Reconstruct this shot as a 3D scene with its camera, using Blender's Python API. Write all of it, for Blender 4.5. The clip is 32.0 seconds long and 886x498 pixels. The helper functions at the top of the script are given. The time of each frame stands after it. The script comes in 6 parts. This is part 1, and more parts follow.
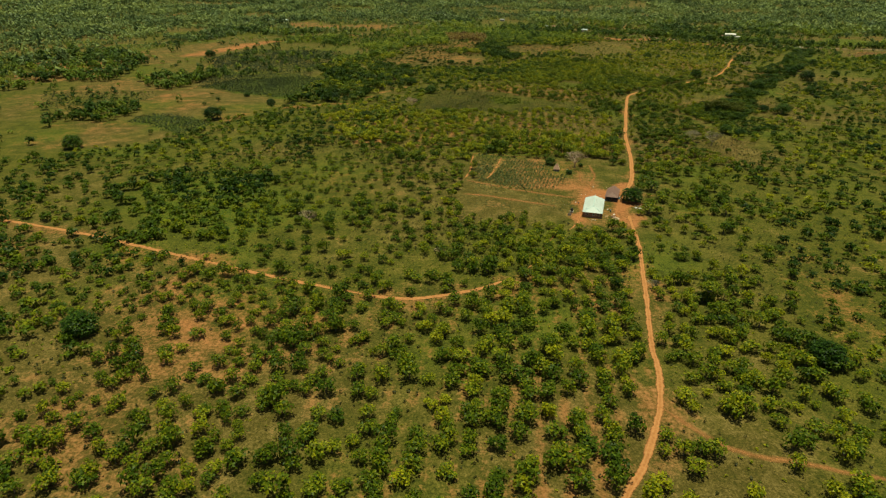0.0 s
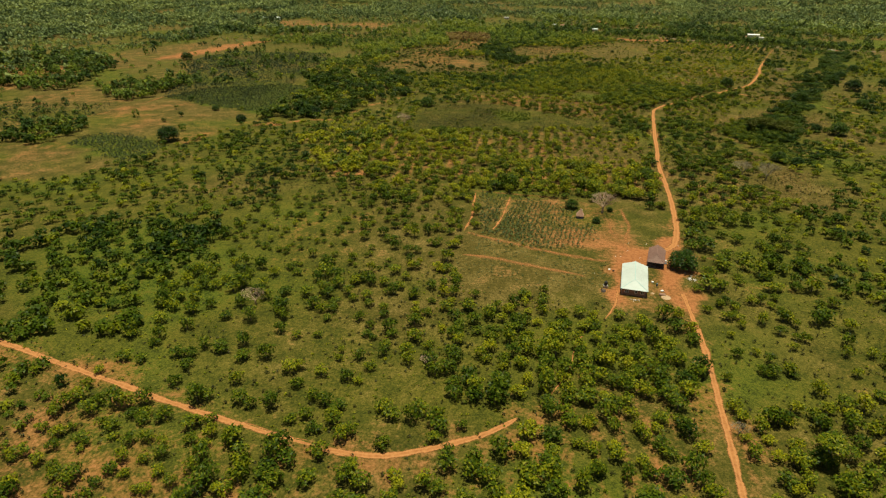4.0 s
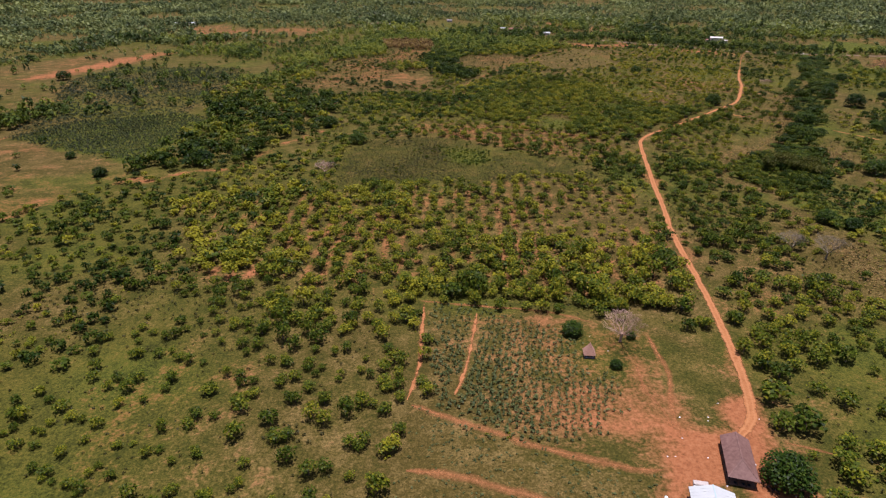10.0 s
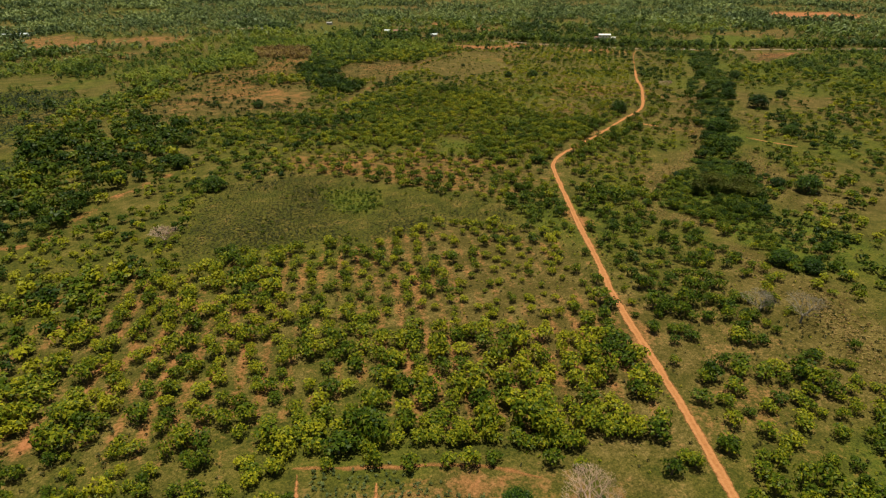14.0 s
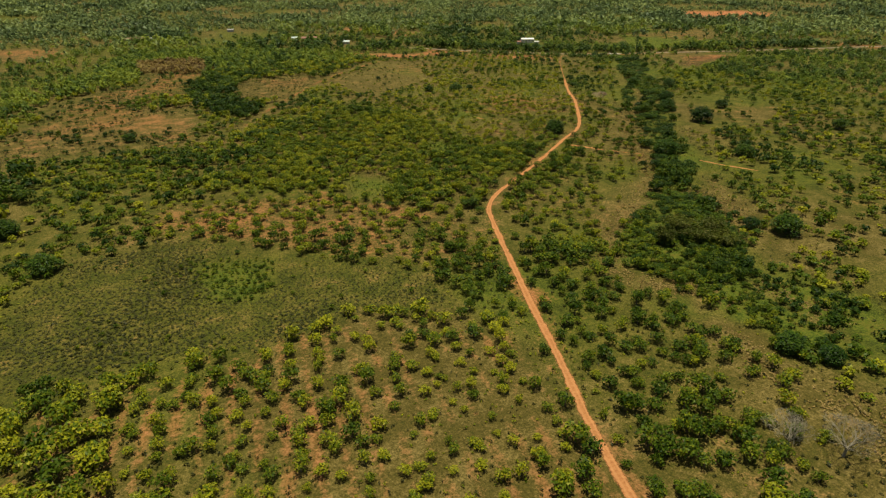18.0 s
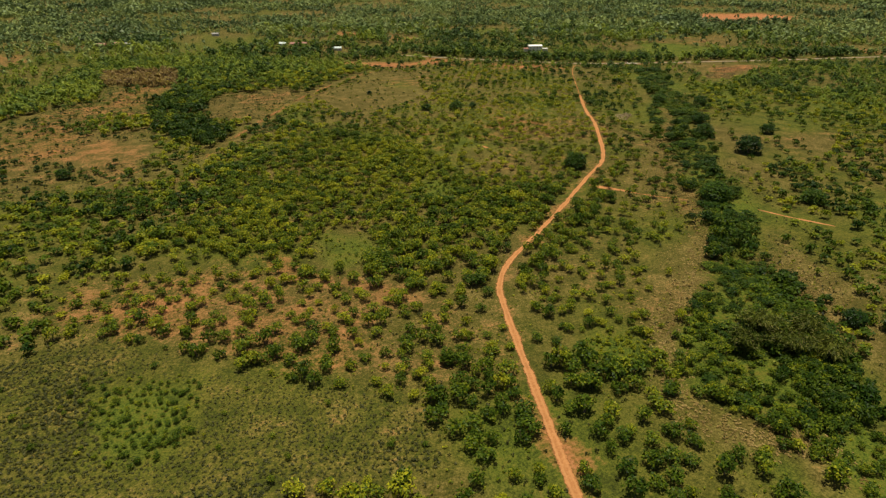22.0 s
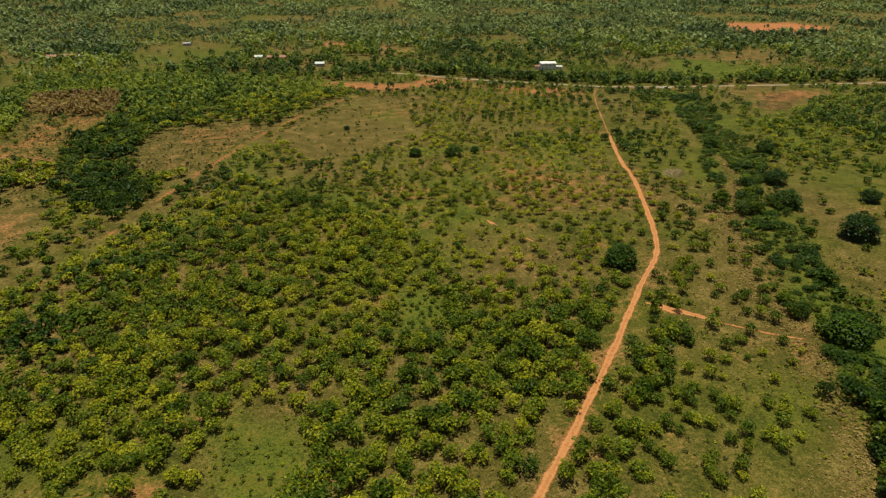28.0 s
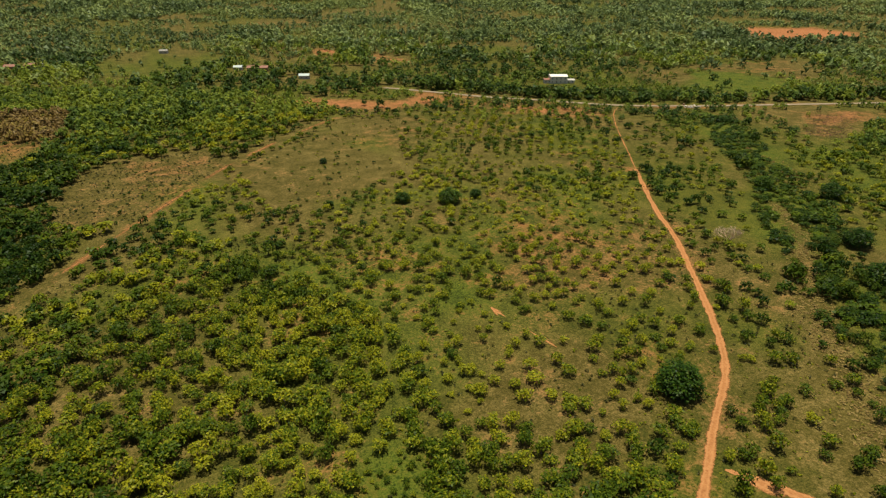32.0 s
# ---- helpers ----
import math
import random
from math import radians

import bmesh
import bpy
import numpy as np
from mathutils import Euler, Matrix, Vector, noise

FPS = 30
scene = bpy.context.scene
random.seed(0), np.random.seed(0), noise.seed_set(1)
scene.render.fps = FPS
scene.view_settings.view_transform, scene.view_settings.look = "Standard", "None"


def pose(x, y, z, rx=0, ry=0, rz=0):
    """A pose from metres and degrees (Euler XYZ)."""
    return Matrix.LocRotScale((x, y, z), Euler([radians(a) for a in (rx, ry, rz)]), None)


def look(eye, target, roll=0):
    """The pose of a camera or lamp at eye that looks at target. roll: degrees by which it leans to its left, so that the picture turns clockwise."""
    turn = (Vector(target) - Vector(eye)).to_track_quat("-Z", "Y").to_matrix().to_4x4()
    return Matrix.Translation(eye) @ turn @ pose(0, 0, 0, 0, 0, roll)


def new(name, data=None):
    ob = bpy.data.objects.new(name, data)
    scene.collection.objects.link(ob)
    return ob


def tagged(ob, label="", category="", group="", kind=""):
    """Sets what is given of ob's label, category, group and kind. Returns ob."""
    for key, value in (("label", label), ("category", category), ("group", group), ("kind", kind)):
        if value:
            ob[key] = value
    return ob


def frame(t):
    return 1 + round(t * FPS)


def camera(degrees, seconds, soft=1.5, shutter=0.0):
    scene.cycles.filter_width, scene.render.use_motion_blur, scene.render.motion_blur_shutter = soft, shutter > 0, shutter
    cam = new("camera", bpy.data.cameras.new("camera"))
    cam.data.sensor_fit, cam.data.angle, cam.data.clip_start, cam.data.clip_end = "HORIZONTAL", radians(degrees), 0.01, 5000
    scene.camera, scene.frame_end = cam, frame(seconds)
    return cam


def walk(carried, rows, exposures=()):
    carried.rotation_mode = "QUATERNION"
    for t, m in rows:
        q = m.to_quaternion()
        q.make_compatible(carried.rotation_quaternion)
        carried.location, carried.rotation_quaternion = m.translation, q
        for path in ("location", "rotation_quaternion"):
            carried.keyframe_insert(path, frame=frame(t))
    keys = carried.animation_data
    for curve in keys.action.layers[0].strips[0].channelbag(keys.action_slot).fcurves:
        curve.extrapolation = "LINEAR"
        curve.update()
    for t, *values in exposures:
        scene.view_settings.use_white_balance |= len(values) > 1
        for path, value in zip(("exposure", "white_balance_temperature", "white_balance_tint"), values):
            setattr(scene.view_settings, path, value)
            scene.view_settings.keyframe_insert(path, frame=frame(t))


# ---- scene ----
cam = camera(73.2, 32.0, soft=1.25)

PATH = [  # seconds, place, heading (clockwise from +y), tilt down, roll
    (0, 0.00, -0.00, 100.00, 0.000, 25.203, -0.098),
    (1, 0.49, 18.18, 99.86, -0.043, 25.392, -0.129),
    (2, 1.13, 36.36, 99.75, -0.036, 25.535, -0.172),
    (3.5, 2.67, 63.60, 99.74, -0.141, 25.610, -0.199),
    (6, 4.04, 110.33, 99.93, -0.264, 25.640, -0.231),
    (7, 4.46, 128.55, 99.74, -0.288, 25.629, -0.203),
    (8, 5.39, 146.39, 99.36, 0.878, 25.678, -0.152),
    (9, 6.91, 163.83, 98.89, 2.462, 25.714, -0.068),
    (10, 9.49, 180.90, 98.55, 5.049, 25.703, -0.070),
    (11.5, 14.31, 205.71, 98.63, 8.821, 25.752, 0.002),
    (13, 19.65, 230.54, 99.01, 12.785, 25.892, 0.288),
    (14.5, 26.32, 253.83, 99.27, 16.290, 25.986, 0.487),
    (16.5, 37.96, 284.52, 99.81, 20.359, 26.008, 0.562),
    (18, 48.18, 307.26, 99.92, 22.543, 26.041, 0.596),
    (19, 55.05, 322.92, 100.04, 22.538, 26.114, 0.579),
    (20, 62.22, 338.80, 100.21, 22.470, 26.162, 0.521),
    (21, 69.19, 354.84, 100.37, 22.495, 26.133, 0.499),
    (23, 83.90, 386.77, 100.67, 22.416, 26.162, 0.427),
    (25, 99.46, 418.80, 101.41, 22.352, 26.134, 0.279),
    (27.5, 117.88, 458.78, 102.08, 22.316, 26.118, 0.128),
    (28.5, 125.38, 474.43, 102.24, 22.284, 26.112, 0.020),
    (30, 136.81, 497.89, 102.38, 22.171, 26.107, -0.083),
    (32, 152.16, 530.24, 102.40, 22.092, 26.115, -0.017),
]


def flown(x, y, z, heading, tilt, roll):
    """The pose of the camera over the land."""
    h, p = radians(heading), radians(tilt)
    ahead = Vector((math.sin(h) * math.cos(p), math.cos(h) * math.cos(p), -math.sin(p)))
    return look((x, y, z), Vector((x, y, z)) + ahead * 100, -roll)


walk(cam, [(t, flown(*row)) for t, *row in PATH], exposures=[(0, 0.12, 7300, -16), (2.5, 0.24, 7300, -7), (6.5, 0.22, 7000, 0), (8.5, 0.26, 5850, 26), (11, 0.26, 5750, 33), (12.5, 0.25, 5900, 27), (14, 0.24, 6700, 3), (18, 0.21, 6800, -1), (24, 0.22, 6700, 2), (29, 0.22, 6700, 0), (32, 0.24, 6700, 0)])

# ---- light: a high sun in a clear, slightly hazy sky ----
SUN_FROM = Vector((0.03, 0.09, 0.99)).normalized()
world = bpy.data.worlds.new("world")
scene.world = world
world.use_nodes = True
sky = world.node_tree.nodes.new("ShaderNodeTexSky")
sky.sky_type, sky.sun_disc = "NISHITA", False
sky.sun_elevation = math.asin(SUN_FROM.z)
sky.sun_rotation = math.atan2(SUN_FROM.x, SUN_FROM.y)
sky.dust_density = 2.0
world.node_tree.nodes["Background"].inputs["Strength"].default_value = 0.05
world.node_tree.links.new(sky.outputs[0], world.node_tree.nodes["Background"].inputs["Color"])
lamp = bpy.data.lights.new("sun", "SUN")
lamp.energy, lamp.angle, lamp.color = 4.7, radians(0.6), (1.0, 0.93, 0.82)
sun = new("sun", lamp)
sun.matrix_world = look(SUN_FROM * 300, (0, 0, 0))

# ---- plan of the land, metres ----
SOUTH_ROAD = [(30, 74), (38, 90), (45, 100), (51, 111), (55, 120), (59, 133), (62, 149), (68, 173), (74, 198), (79, 220), (81, 234), (83, 247)]
NORTH_ROAD = [(86, 279), (91, 283), (95, 289), (102, 309), (110, 340), (121, 391), (130, 422), (139, 455), (155, 509), (160, 524), (170, 538), (191, 555), (217, 576), (252, 606), (276, 626), (292, 648), (309, 676), (322, 698), (337, 729), (363, 775), (379, 802), (407, 850), (431, 886), (446, 900)]
MAIN_TRACK = SOUTH_ROAD + NORTH_ROAD
LEFT_TRACK = [(-260, 262), (-194, 242), (-145, 225), (-96, 204), (-53, 186), (-18, 174), (-3, 175), (12, 180), (21, 186)]
BRANCH_TRACK = [(55, 119), (63, 108), (70, 103), (82, 100), (91, 97), (110, 92)]
SIDE_TRACK = [(241, 601), (247, 597), (252, 590), (256, 586), (261, 578), (269, 569), (277, 562), (296, 541), (300, 532), (304, 525), (310, 515)]
DIAG_TRACK = [(240, 640), (237, 651), (234.5, 659), (231.5, 668), (229, 678), (226, 688)]
YARD_PATH = [(10, 276), (20, 274), (31, 269), (39, 265.5), (45, 263), (53, 259)]
FOOT_PATH = [(62, 250), (61, 247), (58, 239), (53, 231)]
FIELD_PATH = [(47, 227), (41, 216), (37, 205), (30, 194)]
NORTH_ROWS = [(20, 452), (50, 455), (82, 462), (125, 440), (112, 385), (90, 380), (60, 392), (20, 415)]
EAST_CLOSE = [(97, 308), (112, 322), (128, 316), (134, 293), (118, 262), (106, 250), (99, 258), (108, 272), (112, 285), (104, 294)]
BRAID = [(70, 309), (77, 306), (75.5, 291), (71, 286), (69, 299)]
YARD_GRASS = [(79, 318), (98, 312), (94, 293), (87, 285), (79, 283.5), (77.5, 296)]
GULLY = [(475, 818), (447, 777), (443, 758), (430, 728)]
GULLY_LOW = [(385, 706), (366, 678)]
ROAD_VERGE = [(323, 992), (432, 899), (417, 874), (313, 963)]
PATHS = [[(18, 345), (17, 335), (15, 315), (11, 299)], [(34, 338), (31, 325), (27, 310), (23, 300)], [(82, 321), (80.5, 304), (76, 292), (73.5, 280)], [(73.4, 308), (71.8, 298), (73, 292), (73, 283)], [(17, 347), (36, 342), (56, 337), (68, 330)], [(12, 297), (29, 287), (43, 279), (59, 272.5), (66, 271.5)], [(96, 277), (100, 275), (106, 272)]]
HIGHWAY = [(302, 1038), (315, 1026), (333, 1007), (369, 970), (404, 942), (451, 904), (510, 878), (575, 857), (648, 834), (760, 805), (1000, 745)]
PLOT = [(17, 345), (56, 337), (81, 329), (101, 318), (95, 289), (87, 281), (72, 276), (48, 279), (18, 297)]
YARD = [(70, 281), (80, 280.5), (87, 283), (92, 288), (96, 287), (90, 277), (86, 268), (96, 265), (92, 261), (87, 257), (86, 246), (83.5, 236), (79, 238), (79, 248), (78, 258), (76, 266), (66, 268), (63, 252), (60.5, 243), (58.5, 245), (59.5, 254), (63, 260), (65, 268), (67, 276)]
PLOT_SOIL = [(49, 281), (51, 288), (60, 289), (71, 289), (74, 281), (70, 272), (60, 273)]
FARM_SOUTH = [(44, 246), (60, 248), (84, 240), (82, 234), (57, 233), (44, 233), (40, 238)]
EAST_YARD = [(102, 300), (138, 298), (101, 247), (86, 246), (91, 258), (96, 265), (95, 278)]
HOUSE_GRASS = [(75.5, 259), (80, 257), (83, 247), (79, 242), (76, 250)]
OPEN_WEST = [(-251, 327), (-394, 540), (-316, 632), (-253, 811), (-141, 851), (-126, 613), (-130, 489), (-173, 397), (-216, 350)]
HEDGE_LOW = [(-290, 448), (-261, 475), (-244, 482), (-231, 461), (-239, 437), (-245, 422), (-285, 425)]
HEDGE_HIGH = [(-283, 569), (-286, 618), (-246, 658), (-223, 632), (-236, 573), (-244, 548), (-263, 551)]
FARM = [(52, 242), (62, 236), (84, 233), (93, 243), (99, 258), (106, 280), (102, 300), (92, 300), (70, 290), (55, 272)]
CROP_LAND = [(19, 345), (36, 340), (60, 322), (57, 306), (66, 300), (56, 284), (42, 281), (18, 298)]
SCRUB_FIELD = [(-14, 517), (-5, 538), (33, 546), (61, 525), (90, 500), (116, 478), (113, 461), (79, 466), (55, 457), (24, 464), (-20, 462)]
DENSE_HILL = [(34, 606), (72, 601), (103, 569), (155, 527), (171, 542), (214, 576), (249, 612), (231, 656), (213, 699), (152, 795), (80, 715), (49, 673), (25, 652)]
SPARSE_HILL = [(20, 592), (73, 587), (102, 558), (153, 523), (149, 490), (112, 480), (60, 530), (10, 550)]
EAST_ORCHARD = [(-91, 445), (-57, 456), (18, 456), (78, 468), (128, 438), (105, 328), (73, 340), (34, 350), (15, 349), (-7, 359), (-62, 371)]
SOUTH_ORCHARD = [(-230, 60), (-200, 236), (-145, 221), (-53, 182), (-18, 170), (21, 186), (66, 190), (58, 149), (40, 90), (30, 60)]
DENSE_PATCH = [(-164, 275), (-148, 306), (-89, 299), (-64, 245), (-84, 229), (-128, 221)]
OPEN_EAST = [(82, 228), (125, 228), (117, 201), (93, 196), (74, 201)]
OPEN_MID = [(-72, 221), (-15, 245), (5, 214), (-2, 191), (-43, 191)]
GRASS_TOP = [(165, 855), (249, 942), (276, 922), (249, 821), (192, 777), (174, 791)]
BROWN_FIELD = [(80, 838), (86, 799), (111, 793), (129, 812), (162, 866), (150, 897), (104, 890), (90, 875)]
BROWN_FAR = [(5, 748), (15, 783), (52, 764), (48, 745), (20, 718)]
RED_HILL = [(-344, 774), (-320, 837), (-297, 912), (-262, 962), (-236, 972), (-254, 900), (-290, 795), (-318, 764)]
DRY_WEST = [(-270, 430), (-231, 412), (-226, 417), (-203, 415), (-190, 403), (-183, 394), (-182, 375), (-199, 355), (-240, 365)]
CROP_WEST = [(-227, 425), (-227, 442), (-216, 452), (-186, 440), (-162, 416), (-169, 405), (-174, 387), (-187, 397), (-204, 416)]
DRY_MID = [(-248, 512), (-239, 548), (-225, 564), (-182, 534), (-136, 511), (-124, 481), (-139, 472), (-148, 442), (-158, 424), (-176, 437), (-200, 450), (-218, 458), (-228, 468)]
CROP_MID = [(-228, 566), (-209, 606), (-138, 625), (-115, 602), (-128, 577), (-117, 551), (-131, 517), (-138, 513), (-182, 536)]
WEST_WOOD = [(-133, 503), (-131, 548), (-116, 562), (-116, 609), (-138, 680), (-85, 698), (-37, 682), (-22, 617), (-30, 575), (-55, 542), (-68, 504), (-91, 489), (-122, 482)]
CROP_FAR = [(542, 951), (580, 987), (625, 1002), (642, 978), (667, 936), (611, 897), (542, 925)]
RED_FIELD = [(905, 1220), (990, 1285), (1021, 1306), (1047, 1258), (1069, 1143), (959, 1120), (900, 1150)]
ROAD_SOIL = [(213, 1015), (232, 1023), (295, 984), (336, 1001), (330, 968), (285, 955), (232, 977)]
LAWN = [(13, 298), (29, 285), (49, 274), (65, 269), (62, 259), (53, 250), (24, 248), (10, 250), (5, 272)]
SHRUBS = [(207, 489), (242, 506), (253, 477), (226, 447), (222, 426), (232, 408), (195, 383), (191, 398), (190, 425), (185, 447), (182, 464)]
WOOD_NORTH = [(81, 740), (88, 753), (118, 794), (160, 868), (208, 933), (245, 962), (236, 996), (130, 1084), (-1, 1138), (-60, 900)]
SMALL_ROWS = [(235, 703), (283, 727), (327, 709), (310, 672), (272, 629), (254, 631), (242, 654)]
TOP_ROWS = [(284, 946), (356, 926), (425, 889), (379, 814), (318, 815), (271, 885)]
DRY_BAND = [(176, 379), (188, 382), (192, 354), (178, 325), (160, 322), (165, 346)]
DRY_EDGE = [(221, 525), (239, 527), (222, 501), (206, 483), (178, 458), (176, 462), (196, 487)]
DRY_SLOPE = [(344, 653), (311, 593), (262, 522), (251, 522), (266, 559), (309, 621)]
DRY_EAST = [(272, 514), (277, 503), (261, 473), (250, 465), (249, 487)]
LUSH_PATCH = [(164, 486), (173, 489), (180, 486), (187, 480), (186, 474), (178, 472), (169, 476)]
GLADE_WEST = [(172, 630), (182, 631), (186, 623), (182, 610), (173, 606), (166, 612)]
LUSH_GLADE = [(107, 574), (112, 588), (121, 596), (131, 590), (130, 572), (122, 560), (112, 560)]
SOIL_SLOPE = [(85, 582), (109, 558), (124, 542), (146, 519), (140, 516), (115, 537), (92, 563)]
SOIL_WEST = [(-69, 386), (-53, 380), (-36, 379), (-33, 366), (-49, 368), (-63, 373)]
EAST_MEADOW = [(388, 667), (437, 664), (435, 613), (409, 589), (374, 579), (350, 584), (317, 572), (348, 616)]
WEST_FOREST = [(-520, 730), (-490, 820), (-437, 812), (-400, 789), (-343, 730), (-334, 678), (-319, 603), (-345, 575), (-420, 600)]
WEST_BUSH = [(-230, 250), (-240, 330), (-190, 400), (-135, 470), (-95, 460), (-62, 371), (-105, 290), (-110, 240)]
PLOT_WEST = [(-34, 350), (13, 347), (10, 322), (-24, 322)]
WEST_ROUGH = [(-105, 290), (-70, 370), (-30, 385), (8, 350), (13, 320), (8, 296), (0, 268), (-30, 262), (-75, 270)]
BROWN_EAST = [(139, 239), (195, 255), (190, 200), (130, 130), (108, 128), (108, 155), (110, 179), (120, 205)]
HILL_TOP = [(124, 806), (160, 868), (229, 921), (302, 930), (423, 880), (339, 745), (303, 667), (261, 620), (239, 613), (195, 634), (197, 680), (161, 738)]
ROADSIDE = [(214, 567), (222, 577), (244, 586), (258, 578), (247, 562), (226, 553), (203, 552), (186, 545), (194, 554)]
DRY_BUSH = [(5, 980), (17, 968), (66, 950), (72, 1000), (60, 1030), (1, 1045)]
ROAD_EAST = [(311, 664), (347, 661), (304, 603), (283, 570), (256, 546), (211, 568), (253, 604)]
ROAD_MID = [(163, 510), (176, 530), (215, 556), (256, 546), (232, 520), (205, 492), (186, 470), (178, 482), (165, 492)]
LUSH_SCRUB = [(37, 523), (65, 513), (65, 495), (56, 485), (43, 494)]
EAST_SIDE = [(97, 255), (106, 300), (114, 340), (125, 391), (143, 455), (158, 505), (175, 500), (183, 462), (172, 400), (162, 330), (150, 250), (125, 232), (90, 232)]
SOUTH_EAST = [(62, 132), (78, 195), (95, 192), (118, 198), (122, 160), (100, 125), (62, 118)]
DENSE_SOUTH = [(-45, 90), (-47, 109), (-33, 124), (-13, 138), (2, 160), (14, 188), (40, 208), (74, 196), (64, 160), (56, 128), (42, 90)]
YARD_SOUTH = [(54, 238), (63, 245), (84, 238), (74, 231), (58, 233)]
FIREBREAK = [(78, 722), (86, 736), (98, 760), (116, 791), (136, 824), (151, 849), (168, 872), (187, 895), (212, 921), (240, 949)]
WOOD_EDGE = [(-124, 477), (-96, 484), (-80, 490), (-65, 503), (-52, 540), (-33, 566)]
TAN_WEST = [(-345, 540), (-335, 575), (-315, 603), (-286, 575), (-274, 548), (-318, 536)]
WEST_SCRUB = [(-350, 532), (-316, 536), (-273, 545), (-264, 547), (-246, 520), (-258, 484), (-264, 476), (-300, 455)]
FIELD_TRACK = [(-300, 470), (-264, 486), (-252, 498), (-235, 537), (-228, 568)]
GREEN_SLOPE = [(-251, 679), (-284, 760), (-262, 843), (-145, 830), (-130, 773), (-134, 675), (-138, 626), (-211, 609), (-230, 572), (-247, 626)]
PALE_FIELD = [(-430, 800), (-385, 858), (-338, 945), (-299, 924), (-322, 845), (-346, 776), (-306, 733), (-331, 700), (-376, 750)]
FALLOW = [(-72, 713), (-50, 800), (-57, 853), (-17, 904), (10, 909), (5, 984), (23, 1000), (68, 980), (60, 868), (54, 829), (49, 788), (52, 764), (46, 712), (24, 693), (2, 683), (-36, 675), (-65, 693)]
HEDGE_NORTH = [(-4, 817), (14, 848), (52, 834), (56, 807), (31, 796), (15, 792)]
DARK_WOOD_NORTH = [(48, 811), (45, 865), (59, 905), (85, 880), (82, 822), (94, 771), (95, 740), (82, 735), (60, 765)]
YELLOW_WOOD = [(54, 1075), (75, 925), (95, 906), (131, 903), (184, 929), (187, 1000), (123, 1100)]
BELT_NORTH = [(63, 973), (97, 918), (90, 835), (72, 785), (56, 812), (62, 868)]
BURNT = [(529, 853), (628, 820), (591, 795), (556, 797), (522, 772), (496, 770), (503, 790), (526, 821)]
BURNT_CORE = [(509, 782), (514, 797), (562, 826), (600, 820), (560, 796), (524, 776)]
TAN_HILL = [(267, 1217), (293, 1292), (320, 1276), (300, 1217)]
TAN_ROAD = [(340, 1229), (371, 1216), (374, 1174), (360, 1139), (333, 1178)]
TAN_SKY = [(213, 1651), (242, 1759), (359, 1666), (331, 1593)]
TAN_STRIP = [(-196, 1022), (-140, 1085), (-114, 1066), (-150, 1010)]
TAN_EAST = [(545, 1001), (614, 1025), (691, 1034), (770, 1023), (759, 967), (687, 928), (667, 936), (640, 985), (625, 1004), (580, 988)]
HUT_GRASS = [(56, 318), (62, 331), (80, 326), (84, 318), (77, 306), (70, 296), (60, 300)]
PLOT_EDGE = [(10, 300), (48, 282), (70, 276), (66, 267), (45, 272), (26, 284), (8, 293)]
FALLOW_EDGE = [(-52, 640), (-25, 655), (-5, 668), (10, 682), (25, 693), (46, 712)]
ROAD_GROVE = [(154, 487), (166, 487), (175, 480), (171, 470), (166, 468), (144, 477)]
GROVE_WEST = [(118, 488), (132, 500), (145, 491), (141, 470), (133, 459), (116, 464), (114, 473)]
GROVE_EAST = [(154, 487), (167, 489), (183, 477), (177, 466), (163, 466), (148, 472)]
MID_BUSH = [(-16, 671), (26, 684), (76, 677), (92, 608), (97, 576), (64, 579), (39, 598), (4, 623), (-8, 607)]
MID_ROWS = [(1, 226), (30, 244), (46, 236), (67, 214), (69, 191), (62, 164), (43, 157), (29, 188), (21, 202)]
EAST_BUSH = [(290, 440), (330, 560), (420, 690), (480, 780), (640, 800), (800, 760), (620, 560), (420, 430)]
VALLEY = [(485, 833), (455, 797), (427, 751), (402, 714), (370, 679), (343, 640), (317, 602), (294, 564), (275, 538), (250, 512), (230, 490), (212, 470), (200, 450)]

# strips of straw-coloured grass along the valley, and their half widths
DRY_LINES = [([(387, 707), (367, 677), (340, 652), (318, 633), (308, 616), (297, 603), (286, 589), (281, 579), (282, 568), (270, 553), (256, 532), (233, 511), (214, 497), (201, 488), (188, 476), (178, 462), (176, 448), (195, 434)], 5), ([(258, 504), (254, 495), (259, 490), (252, 479)], 7), ([(255, 498), (249, 484), (246, 470), (243, 463)], 6), ([(216, 425), (214, 418), (217, 410), (213, 400)], 5), ([(181, 411), (181, 404), (177, 396), (177, 389)], 4), ([(181, 439), (188, 434), (195, 430), (191, 422)], 3.5), ([(180, 379), (178, 366), (177, 357), (172, 348)], 5)]

ROW_ANGLE, ROW_SPACING = -7, 6.4  # planting rows: turn from the y axis, metres apart


def spline(points, step):
    """Points every step metres along a smooth line through the given ones."""
    p = np.array([points[0], *points, points[-1]], float)
    out = []
    for a, b, c, d in zip(p, p[1:], p[2:], p[3:]):
        n = max(2, int(np.hypot(*(c - b)) / step))
        s = np.linspace(0, 1, n, endpoint=False)[:, None]
        out.append(0.5 * (2 * b + (c - a) * s + (2 * a - 5 * b + 4 * c - d) * s ** 2 + (3 * b - a - 3 * c + d) * s ** 3))
    return np.vstack([*out, p[-1:]])


